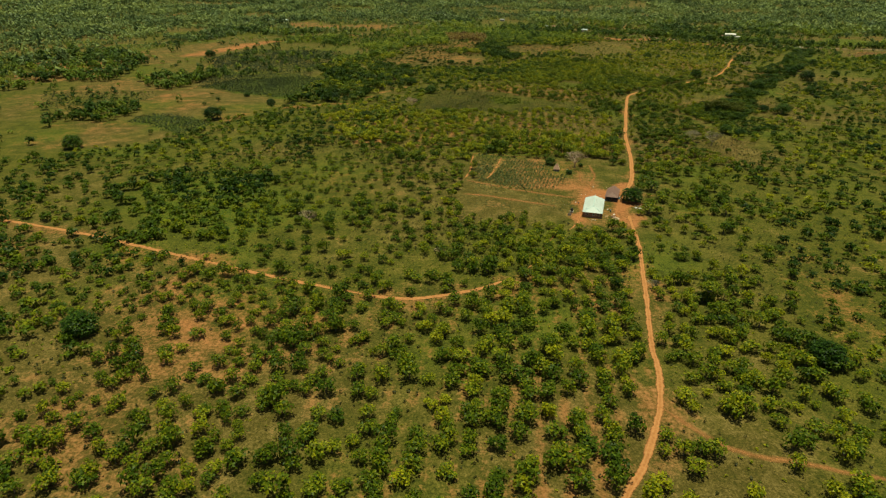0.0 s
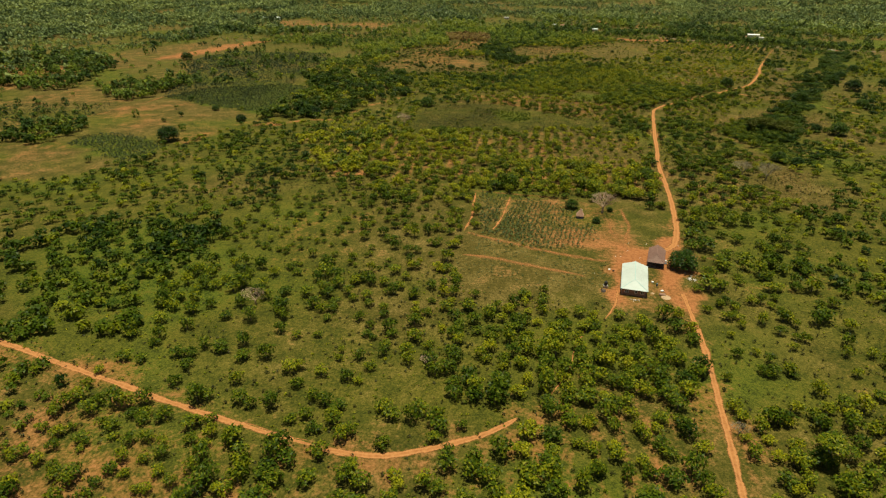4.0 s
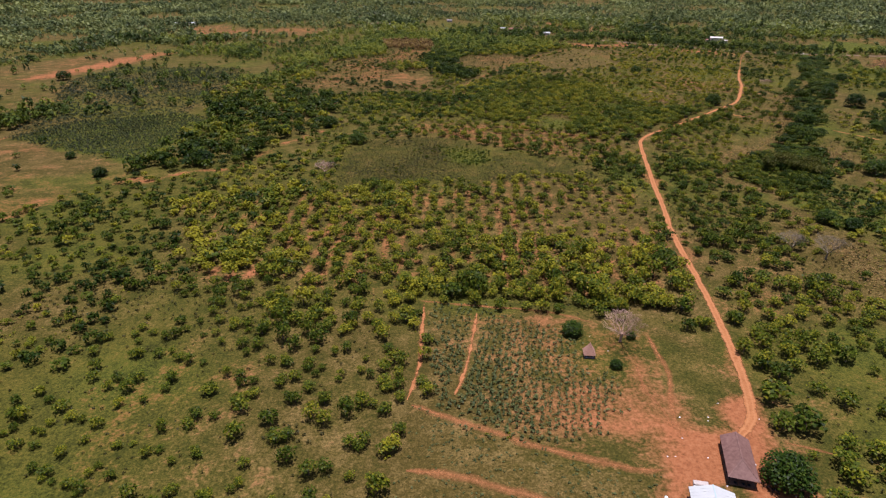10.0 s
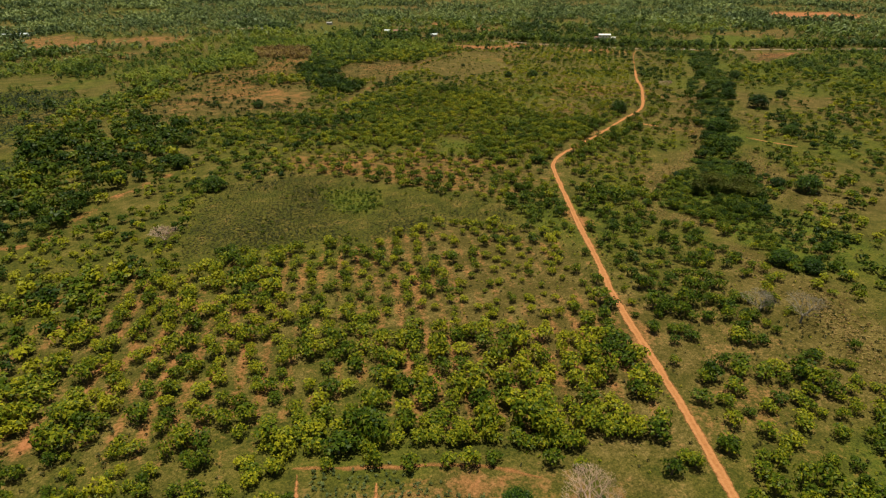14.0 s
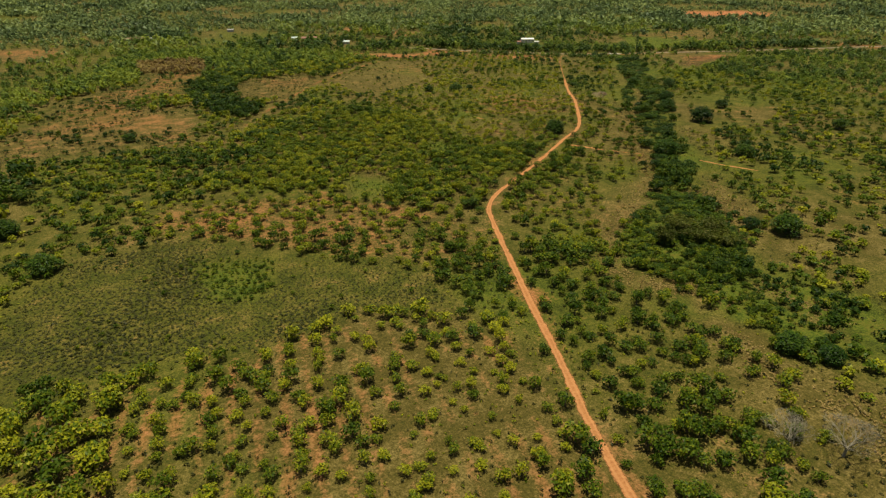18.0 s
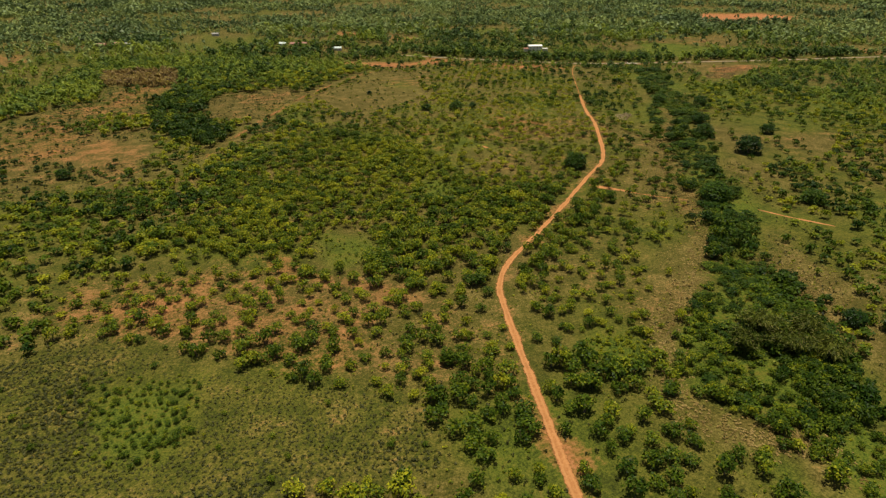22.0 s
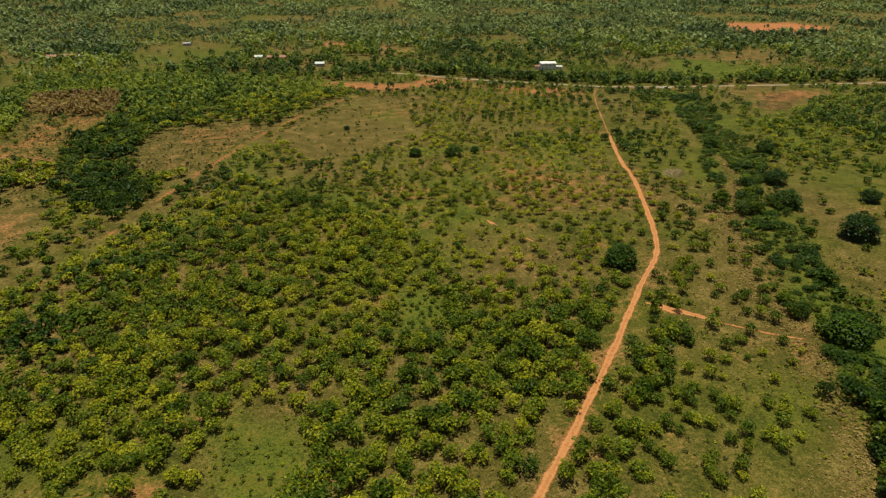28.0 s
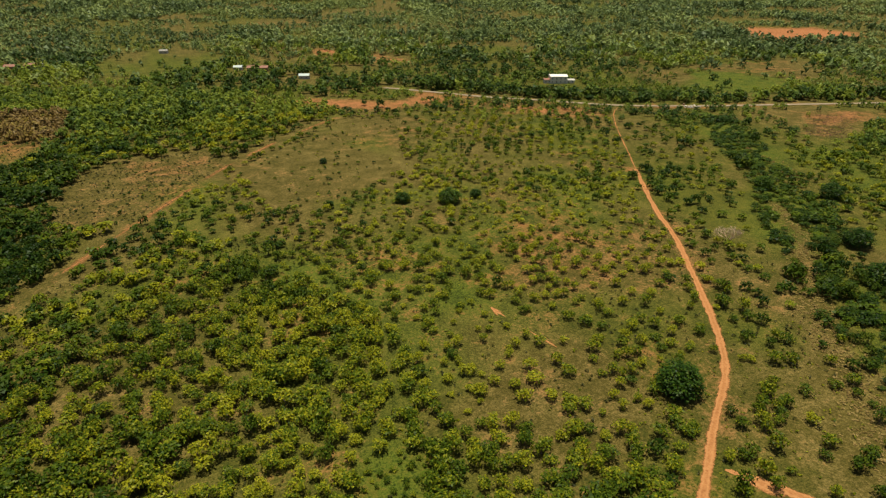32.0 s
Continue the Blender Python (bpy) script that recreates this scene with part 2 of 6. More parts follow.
def off_line(x, y, points):
    """Distance of each place from a line."""
    best = np.full(x.shape, 1e9)
    for (ax, ay), (bx, by) in zip(points, points[1:]):
        dx, dy = bx - ax, by - ay
        s = np.clip(((x - ax) * dx + (y - ay) * dy) / (dx * dx + dy * dy + 1e-9), 0, 1)
        best = np.minimum(best, np.hypot(x - ax - s * dx, y - ay - s * dy))
    return best


def depth_in(x, y, poly):
    """Metres inside an outline (negative outside)."""
    inside = np.zeros(x.shape, bool)
    for (ax, ay), (bx, by) in zip(poly, poly[1:] + poly[:1]):
        cross = ((ay > y) != (by > y)) & (x < (bx - ax) * (y - ay) / (by - ay + 1e-12) + ax)
        inside ^= cross
    d = off_line(x, y, poly + poly[:1])
    return np.where(inside, d, -d)


def soft(d, width):
    return np.clip(d / width * 0.5 + 0.5, 0, 1)


def value_noise(x, y, size, seed):
    """Smooth noise between 0 and 1 at the given grain."""
    rng = np.random.default_rng(seed)
    grid = rng.random((256, 256))
    u, v = x / size + 1000.3, y / size + 1000.7
    i, j = np.floor(u).astype(int), np.floor(v).astype(int)
    a, b = u - i, v - j
    a, b = a * a * (3 - 2 * a), b * b * (3 - 2 * b)
    g = lambda p, q: grid[p % 256, q % 256]
    return (g(i, j) * (1 - a) + g(i + 1, j) * a) * (1 - b) + (g(i, j + 1) * (1 - a) + g(i + 1, j + 1) * a) * b


def mosaic(x, y, size=95):
    """A patchwork of fields, bush and woods: two random values for the patch at each place."""
    rng = np.random.default_rng(90)
    grid = rng.random((4, 64, 64))
    x, y = x + 50 * (value_noise(x, y, 60, 91) - 0.5), y * 0.75 + 50 * (value_noise(x, y, 60, 92) - 0.5)
    i, j = np.floor(x / size).astype(int), np.floor(y / size).astype(int)
    best, kind, shade = np.full(x.shape, 1e9), np.zeros(x.shape), np.zeros(x.shape)
    for di in (-1, 0, 1):
        for dj in (-1, 0, 1):
            a, b = (i + di) % 64, (j + dj) % 64
            d = np.hypot(x - (i + di + grid[0, a, b]) * size, y - (j + dj + grid[1, a, b]) * size)
            closer = d < best
            best, kind, shade = np.where(closer, d, best), np.where(closer, grid[2, a, b], kind), np.where(closer, grid[3, a, b], shade)
    return kind, shade


def away_from_farm(x, y):
    """0 on the plantation, 1 on the farmland all round."""
    return np.clip((off_line(x, y, [(10, 130), (30, 300), (90, 440), (200, 640), (330, 880)]) - 190) / 60, 0, 1)


# ---- materials ----
def material(name):
    m = bpy.data.materials.new(name)
    m.use_nodes = True
    n, l = m.node_tree.nodes, m.node_tree.links
    return m, n, l, n["Principled BSDF"]


def noise_node(n, l, scale, detail=4.0, rough=0.6, vec=None):
    t = n.new("ShaderNodeTexNoise")
    t.inputs["Scale"].default_value, t.inputs["Detail"].default_value, t.inputs["Roughness"].default_value = scale, detail, rough
    if vec:
        l.new(vec, t.inputs["Vector"])
    return t.outputs["Fac"]


def ramp(n, l, fac, stops):
    r = n.new("ShaderNodeValToRGB")
    while len(r.color_ramp.elements) < len(stops):
        r.color_ramp.elements.new(0.5)
    for e, (pos, col) in zip(r.color_ramp.elements, stops):
        e.position, e.color = pos, (*col, 1)
    l.new(fac, r.inputs[0])
    return r.outputs[0]


def mixed(n, l, fac, a, b, kind="MIX"):
    m = n.new("ShaderNodeMix")
    m.data_type, m.blend_type = "RGBA", kind
    for value, socket in ((fac, m.inputs[0]), (a, m.inputs[6]), (b, m.inputs[7])):
        if isinstance(value, (int, float)):
            socket.default_value = value
        elif isinstance(value, tuple):
            socket.default_value = (*value, 1)
        else:
            l.new(value, socket)
    return m.outputs[2]


def maths(n, l, op, a, b=0.0, c=0.0, clamp=False):
    m = n.new("ShaderNodeMath")
    m.operation, m.use_clamp = op, clamp
    for value, socket in zip((a, b, c), m.inputs):
        if isinstance(value, (int, float)):
            socket.default_value = value
        else:
            l.new(value, socket)
    return m.outputs[0]


def bumped(n, l, bsdf, height, strength, distance):
    b = n.new("ShaderNodeBump")
    b.inputs["Strength"].default_value, b.inputs["Distance"].default_value = strength, distance
    l.new(height, b.inputs["Height"])
    l.new(b.outputs[0], bsdf.inputs["Normal"])


def ground_material():
    m, n, l, bsdf = material("grassland")
    pos = n.new("ShaderNodeNewGeometry").outputs["Position"]
    att = n.new("ShaderNodeAttribute")
    att.attribute_name = "cover"
    sep = n.new("ShaderNodeSeparateColor")
    l.new(att.outputs["Color"], sep.inputs[0])
    big, mid = noise_node(n, l, 0.018, 4, 0.6, pos), noise_node(n, l, 0.11, 5, 0.65, pos)
    fine, tuft = noise_node(n, l, 0.75, 4, 0.7, pos), noise_node(n, l, 2.6, 3, 0.6, pos)
    blend = maths(n, l, "MULTIPLY_ADD", mid, 0.5, maths(n, l, "MULTIPLY_ADD", fine, 0.45, maths(n, l, "MULTIPLY", tuft, 0.25)))
    grass = ramp(n, l, blend, [(0.43, GRASS_DARK), (0.57, GRASS_MID), (0.68, GRASS_PALE), (0.82, GRASS_DRY)])
    # dry ground, lush ground and bare earth by the plan, with ragged edges
    edge = maths(n, l, "ADD", maths(n, l, "MULTIPLY", mid, 0.55), maths(n, l, "MULTIPLY", fine, 0.45))
    edge = maths(n, l, "SUBTRACT", edge, 0.5)
    def part_of(socket, gain, spread):
        v = maths(n, l, "ADD", socket, maths(n, l, "MULTIPLY", edge, spread))
        return maths(n, l, "MULTIPLY_ADD", maths(n, l, "SUBTRACT", v, 0.5), gain, 0.5, True)
    # bare strips between planted rows
    place = n.new("ShaderNodeSeparateXYZ")
    l.new(pos, place.inputs[0])
    lean = radians(ROW_ANGLE)
    row = maths(n, l, "MULTIPLY_ADD", place.outputs[0], math.cos(lean), maths(n, l, "MULTIPLY", place.outputs[1], math.sin(lean)))
    strip = maths(n, l, "COSINE", maths(n, l, "MULTIPLY", row, 2 * math.pi / ROW_SPACING))
    strip = maths(n, l, "MULTIPLY", maths(n, l, "MULTIPLY", strip, -0.12), att.outputs["Alpha"])
    dry = part_of(sep.outputs[1], 2.0, 1.6)
    lush = part_of(sep.outputs[2], 2.0, 1.6)
    soil = part_of(maths(n, l, "ADD", sep.outputs[0], strip), 2.5, 1.65)
    dry_col = ramp(n, l, blend, [(0.42, (0.070, 0.062, 0.012)), (0.57, DRY_DARK), (0.75, DRY_PALE)])
    lush_col = ramp(n, l, blend, [(0.5, LUSH_DARK), (0.6, LUSH_PALE), (0.7, GRASS_PALE)])
    soil_col = ramp(n, l, fine, [(0.25, SOIL_DARK), (0.5, SOIL_MID), (0.75, SOIL_PALE)])
    col = mixed(n, l, dry, grass, dry_col)
    col = mixed(n, l, lush, col, lush_col)
    grit = noise_node(n, l, 1.5, 6, 0.75, pos)
    col = mixed(n, l, 0.35, col, ramp(n, l, tuft, [(0.36, (0.25, 0.28, 0.25)), (0.5, (0.82, 0.82, 0.82)), (0.62, (0.95, 0.95, 0.95))]), "MULTIPLY")
    col = mixed(n, l, 0.55, col, ramp(n, l, grit, [(0.36, (0.35, 0.37, 0.35)), (0.52, (0.95, 0.95, 0.95)), (0.66, (1.3, 1.27, 1.2))]), "MULTIPLY")
    col = mixed(n, l, soil, col, mixed(n, l, 0.2, soil_col, ramp(n, l, grit, [(0.36, (0.45, 0.45, 0.45)), (0.55, (1, 1, 1))]), "MULTIPLY"))
    col = mixed(n, l, 0.35, col, ramp(n, l, big, [(0.3, (0.6, 0.62, 0.6)), (0.7, (1, 1, 1))]), "MULTIPLY")
    l.new(col, bsdf.inputs["Base Color"])
    bsdf.inputs["Roughness"].default_value = 0.95
    bsdf.inputs["Specular IOR Level"].default_value = 0.1
    bumped(n, l, bsdf, maths(n, l, "ADD", maths(n, l, "MULTIPLY", fine, 1.0), maths(n, l, "MULTIPLY", tuft, 0.5)), 0.9, 0.5)
    return m


GRASS_DARK, GRASS_MID, GRASS_PALE, GRASS_DRY = (0.032, 0.042, 0.006), (0.078, 0.079, 0.011), (0.132, 0.114, 0.017), (0.20, 0.142, 0.033)
DRY_DARK, DRY_PALE = (0.100, 0.076, 0.016), (0.23, 0.166, 0.051)
LUSH_DARK, LUSH_PALE = (0.032, 0.053, 0.006), (0.098, 0.120, 0.013)
SOIL_DARK, SOIL_MID, SOIL_PALE = (0.22, 0.080, 0.030), (0.345, 0.134, 0.050), (0.43, 0.190, 0.080)
GROUND = ground_material()


def leaf_material(name, dark, mid, light, gloss=0.45, island=0.52):
    m, n, l, bsdf = material(name)
    geo = n.new("ShaderNodeNewGeometry")
    att = n.new("ShaderNodeAttribute")
    att.attribute_name = "tone"
    info = n.new("ShaderNodeObjectInfo")
    v = maths(n, l, "MULTIPLY_ADD", geo.outputs["Random Per Island"], island, maths(n, l, "MULTIPLY", att.outputs["Fac"], 1.0 - island))
    v = maths(n, l, "ADD", v, maths(n, l, "MULTIPLY_ADD", info.outputs["Random"], 0.3, -0.15), 0.0, True)
    col = ramp(n, l, v, [(0.08, dark), (0.5, mid), (0.95, light)])
    l.new(col, bsdf.inputs["Base Color"])
    bsdf.inputs["Roughness"].default_value = gloss
    bsdf.inputs["Specular IOR Level"].default_value = 0.08
    thin = n.new("ShaderNodeBsdfTranslucent")
    l.new(col, thin.inputs["Color"])
    mix = n.new("ShaderNodeMixShader")
    mix.inputs[0].default_value = 0.20
    l.new(bsdf.outputs[0], mix.inputs[1])
    l.new(thin.outputs[0], mix.inputs[2])
    l.new(mix.outputs[0], n["Material Output"].inputs["Surface"])
    return m


def plain_material(name, a, b, scale, rough=0.9, bump=0.3, metal=0.0, size=0.02):
    m, n, l, bsdf = material(name)
    pos = n.new("ShaderNodeTexCoord").outputs["Object"]
    v, w = noise_node(n, l, scale, 5, 0.65, pos), noise_node(n, l, scale * 0.12, 3, 0.6, pos)
    col = ramp(n, l, v, [(0.3, a), (0.7, b)])
    col = mixed(n, l, 0.3, col, ramp(n, l, w, [(0.35, (0.6, 0.58, 0.55)), (0.65, (1, 1, 1))]), "MULTIPLY")
    l.new(col, bsdf.inputs["Base Color"])
    bsdf.inputs["Roughness"].default_value, bsdf.inputs["Metallic"].default_value = rough, metal
    if bump:
        bumped(n, l, bsdf, v, bump, size)
    return m


LEAF = leaf_material("orchard_leaf", (0.013, 0.032, 0.003), (0.073, 0.107, 0.007), (0.315, 0.288, 0.014))
SCRUB_LEAF = leaf_material("scrub_leaf", (0.013, 0.032, 0.003), (0.075, 0.109, 0.007), (0.31, 0.285, 0.014), island=0.26)
# far foliage: haze over distance is put into these paler leaf colours
SAVANNA_HAZE_LEAF = leaf_material("savanna_haze_leaf", (0.032, 0.060, 0.010), (0.096, 0.138, 0.018), (0.215, 0.245, 0.026), island=0.12)
DISTANT_HAZE_LEAF = leaf_material("distant_haze_leaf", (0.060, 0.088, 0.030), (0.148, 0.190, 0.062), (0.235, 0.27, 0.078), island=0.12)
THICKET_LEAF = leaf_material("thicket_leaf", (0.012, 0.030, 0.003), (0.045, 0.072, 0.006), (0.15, 0.165, 0.012))
DRY_LEAF = leaf_material("dry_leaf", (0.09, 0.06, 0.02), (0.22, 0.14, 0.05), (0.33, 0.25, 0.05))
FIELD_LEAF = leaf_material("field_leaf", (0.024, 0.036, 0.013), (0.048, 0.064, 0.023), (0.090, 0.104, 0.040), island=0.25)
HEATH_LEAF = leaf_material("heath_leaf", (0.028, 0.031, 0.008), (0.064, 0.062, 0.016), (0.125, 0.108, 0.032))
CROP_LEAF = leaf_material("crop_leaf", (0.042, 0.062, 0.018), (0.105, 0.130, 0.042), (0.19, 0.205, 0.07))
MANGO_LEAF = leaf_material("mango_leaf", (0.007, 0.020, 0.003), (0.027, 0.058, 0.005), (0.105, 0.150, 0.011), 0.4)
BARK = plain_material("bark", (0.09, 0.06, 0.04), (0.2, 0.15, 0.11), 3.0)


def track_material(name, fray, rut, core, gain):
    """Laterite worn by wheels or feet; its ragged margin lets the grass below show through."""
    m, n, l, bsdf = material(name)
    pos = n.new("ShaderNodeNewGeometry").outputs["Position"]
    att = n.new("ShaderNodeAttribute")
    att.attribute_name = "across"
    fine, mid, long = noise_node(n, l, 1.3, 5, 0.7, pos), noise_node(n, l, 0.33, 4, 0.65, pos), noise_node(n, l, 0.05, 3, 0.6, pos)
    earth = ramp(n, l, fine, [(0.25, SOIL_DARK), (0.5, TRACK_MID), (0.75, TRACK_PALE)])
    earth = mixed(n, l, 0.4, earth, ramp(n, l, mid, [(0.35, (0.62, 0.58, 0.55)), (0.6, (1, 1, 1))]), "MULTIPLY")
    away = maths(n, l, "ABSOLUTE", att.outputs["Fac"])
    # wheel ruts are paler than the crown between them
    wheel = maths(n, l, "SUBTRACT", 1.0, maths(n, l, "MULTIPLY", maths(n, l, "ABSOLUTE", maths(n, l, "SUBTRACT", away, 0.38)), 4.5), 0.0, True)
    earth = mixed(n, l, maths(n, l, "MULTIPLY", wheel, rut), earth, TRACK_PALE)
    l.new(earth, bsdf.inputs["Base Color"])
    bsdf.inputs["Roughness"].default_value, bsdf.inputs["Specular IOR Level"].default_value = 0.95, 0.1
    bumped(n, l, bsdf, fine, 0.6, 0.15)
    ragged = maths(n, l, "MULTIPLY_ADD", mid, 0.9, maths(n, l, "MULTIPLY_ADD", fine, 0.7, maths(n, l, "MULTIPLY_ADD", long, 0.8, -1.2)))
    v = maths(n, l, "ADD", maths(n, l, "SUBTRACT", core, away), maths(n, l, "MULTIPLY", ragged, fray))
    lies = maths(n, l, "MULTIPLY_ADD", v, gain, 0.5, True)
    # nothing is left at the very margin
    lies = maths(n, l, "MULTIPLY", lies, maths(n, l, "MULTIPLY", maths(n, l, "SUBTRACT", 1.0, away), 6.0, 0.0, True))
    clear = n.new("ShaderNodeBsdfTransparent")
    mix = n.new("ShaderNodeMixShader")
    l.new(lies, mix.inputs[0])
    l.new(clear.outputs[0], mix.inputs[1])
    l.new(bsdf.outputs[0], mix.inputs[2])
    l.new(mix.outputs[0], n["Material Output"].inputs["Surface"])
    return m


TRACK_MID, TRACK_PALE = (0.365, 0.156, 0.055), (0.455, 0.218, 0.086)
TRACK = track_material("laterite_track", 0.75, 0.5, 0.72, 3.2)
TRODDEN = track_material("trodden_earth", 1.6, 0.0, 0.42, 2.0)
FAINT = track_material("faint_path", 1.3, 0.0, 0.24, 0.6)
GRAVEL = plain_material("gravel_road", (0.21, 0.148, 0.092), (0.31, 0.23, 0.15), 0.8)


# ---- building helpers ----
def mesh_of(name, verts, faces, mat, **attributes):
    """A mesh from arrays: quads or triangles of one size, and float attributes on its points."""
    me = bpy.data.meshes.new(name)
    verts, faces = np.asarray(verts, np.float32), np.asarray(faces, np.int32)
    k = faces.shape[1]
    me.vertices.add(len(verts))
    me.vertices.foreach_set("co", verts.ravel())
    me.loops.add(faces.size)
    me.loops.foreach_set("vertex_index", faces.ravel())
    me.polygons.add(len(faces))
    me.polygons.foreach_set("loop_start", np.arange(len(faces), dtype=np.int32) * k)
    me.update(calc_edges=True)
    for key, value in attributes.items():
        value = np.asarray(value, np.float32)
        if value.ndim == 1:
            me.attributes.new(key, "FLOAT", "POINT").data.foreach_set("value", value)
        else:
            me.attributes.new(key, "FLOAT_COLOR", "POINT").data.foreach_set("color", value.ravel())
    me.materials.append(mat)
    return me


def part(name, bm, mat, parent=None, label=""):
    me = bpy.data.meshes.new(name)
    bm.to_mesh(me)
    bm.free()
    me.materials.append(mat)
    ob = new(name, me)
    ob.parent = parent
    return tagged(ob, label)


# ---- ground: one sheet to the horizon ----
def spaced(lo, hi, step, far):
    inner = np.arange(lo, hi + step, step)
    grow = step * np.cumsum(1.22 ** np.arange(1, 40))
    left, right = lo - grow, inner[-1] + grow
    return np.concatenate([left[left > -far][::-1], inner, right[right < far]])


def cover_at(x, y):
    x, y = x + 9 * (value_noise(x, y, 22, 8) - 0.5) + 7 * (value_noise(x, y, 9, 9) - 0.5), y + 9 * (value_noise(x, y, 22, 10) - 0.5) + 7 * (value_noise(x, y, 9, 11) - 0.5)
    n1, n2 = value_noise(x, y, 55, 3), value_noise(x, y, 140, 4)
    soil = np.zeros(x.shape)
    far = np.clip((np.hypot(x - 60, y - 250) - 450) / 500, 0, 1)
    patch = np.clip((value_noise(x, y, 90, 14) - 0.62) * 6, 0, 1)
    dry = 0.22 + 0.45 * n1 * n2 * 1.6 + 0.5 * far * patch
    lush = 0.1 + 0.4 * (1 - n1) * n2
    kind, shade = mosaic(x, y)
    out = away_from_farm(x, y)
    bare = np.clip((0.15 - kind) * 16, 0, 1) * out
    dry = dry * (1 - bare) + bare * (0.25 + 0.75 * shade)
    lush = lush * (1 - bare) + bare * 0.4 * (shade < 0.3)
    soil = np.maximum(soil, bare * 0.42 * (shade > 0.72))
    def lay(field, poly, value, width):
        w = soft(depth_in(x, y, poly), width)
        return field * (1 - w) + value * w
    for line, w, v in ((MAIN_TRACK[:-4], 5, 0.62), (LEFT_TRACK, 6, 0.6), (SIDE_TRACK[:4], 3, 0.5), (DIAG_TRACK, 5, 0.5), (HIGHWAY, 10, 0.5), (FIREBREAK, 3, 0.4), (WOOD_EDGE, 3, 0.7), (FIELD_TRACK, 3, 0.6), (GULLY, 4, 0.62), (GULLY_LOW, 4, 0.6)):
        soil = np.maximum(soil, v * np.exp(-off_line(x, y, line) / w))
    for poly, s, d, g, w in LAND:
        soil, dry, lush = lay(soil, poly, s, w), lay(dry, poly, d, w), lay(lush, poly, g, w)
    for path in PATHS:
        soil = np.maximum(soil, 0.42 * np.exp(-off_line(x, y, path) / 2))
    bed = soft(11 - off_line(x, y, VALLEY), 8)
    soil, dry, lush = soil * (1 - bed), dry * (1 - 0.7 * bed), lush * (1 - bed) + 0.7 * bed
    for line, w in DRY_LINES:
        near = soft(w * (0.35 + 1.3 * value_noise(x, y, 12, 27)) - off_line(x, y, line), 4)
        soil, dry, lush = soil * (1 - near) + 0.2 * near, dry * (1 - near) + 0.9 * near, lush * (1 - near)
    quiet = soft(-depth_in(x, y, FARM) - 6, 10)
    quiet = quiet * soft(-depth_in(x, y, SCRUB_FIELD), 12)
    drift = 0.6 * value_noise(x, y, 48, 21) + 0.4 * value_noise(x, y, 19, 22) - 0.5
    dry, lush = dry + quiet * 1.1 * drift, lush - quiet * 1.0 * drift + quiet * 0.4 * (value_noise(x, y, 31, 23) - 0.5)
    soil = soil + quiet * (0.26 * (value_noise(x, y, 36, 24) - 0.5) + 0.16 * (value_noise(x, y, 13, 25) - 0.5)) * (soil < 0.5)
    return np.clip(soil, 0, 1), np.clip(dry, 0, 1), np.clip(lush, 0, 1)


# outline, bare earth, dry grass, lush growth, softness of the edge
LAND = []


def land(outline, bare, dry, lush, width):
    """How much bare earth, dry grass and lush growth lies inside an outline, and how soft its edge is."""
    LAND.append((outline, bare, dry, lush, width))


land(OPEN_WEST, 0.22, 0.46, 0.1, 12)
land(SOUTH_ORCHARD, 0.31, 0.72, 0.05, 14)
land(EAST_ORCHARD, 0.29, 0.65, 0.08, 14)
land(NORTH_ROWS, 0.26, 0.85, 0.05, 16)
land(SPARSE_HILL, 0.34, 0.6, 0.08, 12)
land(DENSE_SOUTH, 0.24, 0.55, 0.15, 16)
land(FARM, 0.27, 0.65, 0.05, 8)
land(DENSE_HILL, 0.16, 0.5, 0.3, 14)
land(HILL_TOP, 0.2, 0.68, 0.36, 16)
land(ROAD_EAST, 0.24, 0.5, 0.3, 14)
land(SCRUB_FIELD, 0.17, 0.3, 0.05, 8)
land(OPEN_MID, 0.18, 0.32, 0.14, 20)
land(SMALL_ROWS, 0.28, 0.5, 0.2, 10)
land(TOP_ROWS, 0.2, 0.5, 0.2, 10)
land(OPEN_EAST, 0.08, 0.35, 0.4, 16)
land(DENSE_PATCH, 0.05, 0.15, 0.6, 16)
land(EAST_SIDE, 0.2, 0.46, 0.2, 14)
land(WEST_ROUGH, 0.22, 0.28, 0.1, 24)
land(LAWN, 0.19, 0.7, 0.1, 10)
land(PLOT, 0.35, 0.72, 0.06, 4)
land(CROP_LAND, 0.37, 0.7, 0.05, 6)
land(YARD_SOUTH, 0.42, 0.5, 0.0, 8)
land(HUT_GRASS, 0.2, 0.45, 0.25, 6)
land(PLOT_SOIL, 0.52, 0.6, 0.0, 6)
land(BRAID, 0.5, 0.6, 0.0, 5)
land(YARD_GRASS, 0.2, 0.45, 0.2, 4)
land(YARD, 1.0, 0.3, 0.0, 4)
land(HOUSE_GRASS, 0.3, 0.65, 0.1, 5)
land(GRASS_TOP, 0.26, 0.85, 0.2, 20)
land(BROWN_FIELD, 0.29, 0.95, 0.0, 8)
land(FALLOW, 0.33, 0.6, 0.0, 10)
land(BROWN_FAR, 0.40, 1.0, 0.0, 5)
land(DRY_WEST, 0.22, 0.85, 0.05, 4)
land(WEST_SCRUB, 0.14, 0.5, 0.25, 6)
land(TAN_WEST, 0.4, 0.85, 0.0, 5)
land(CROP_WEST, 0.0, 0.0, 0.9, 3)
land(DRY_MID, 0.33, 0.85, 0.05, 5)
land(GREEN_SLOPE, 0.12, 0.3, 0.5, 8)
land(PALE_FIELD, 0.24, 0.75, 0.12, 6)
land(CROP_MID, 0.0, 0.0, 0.9, 3)
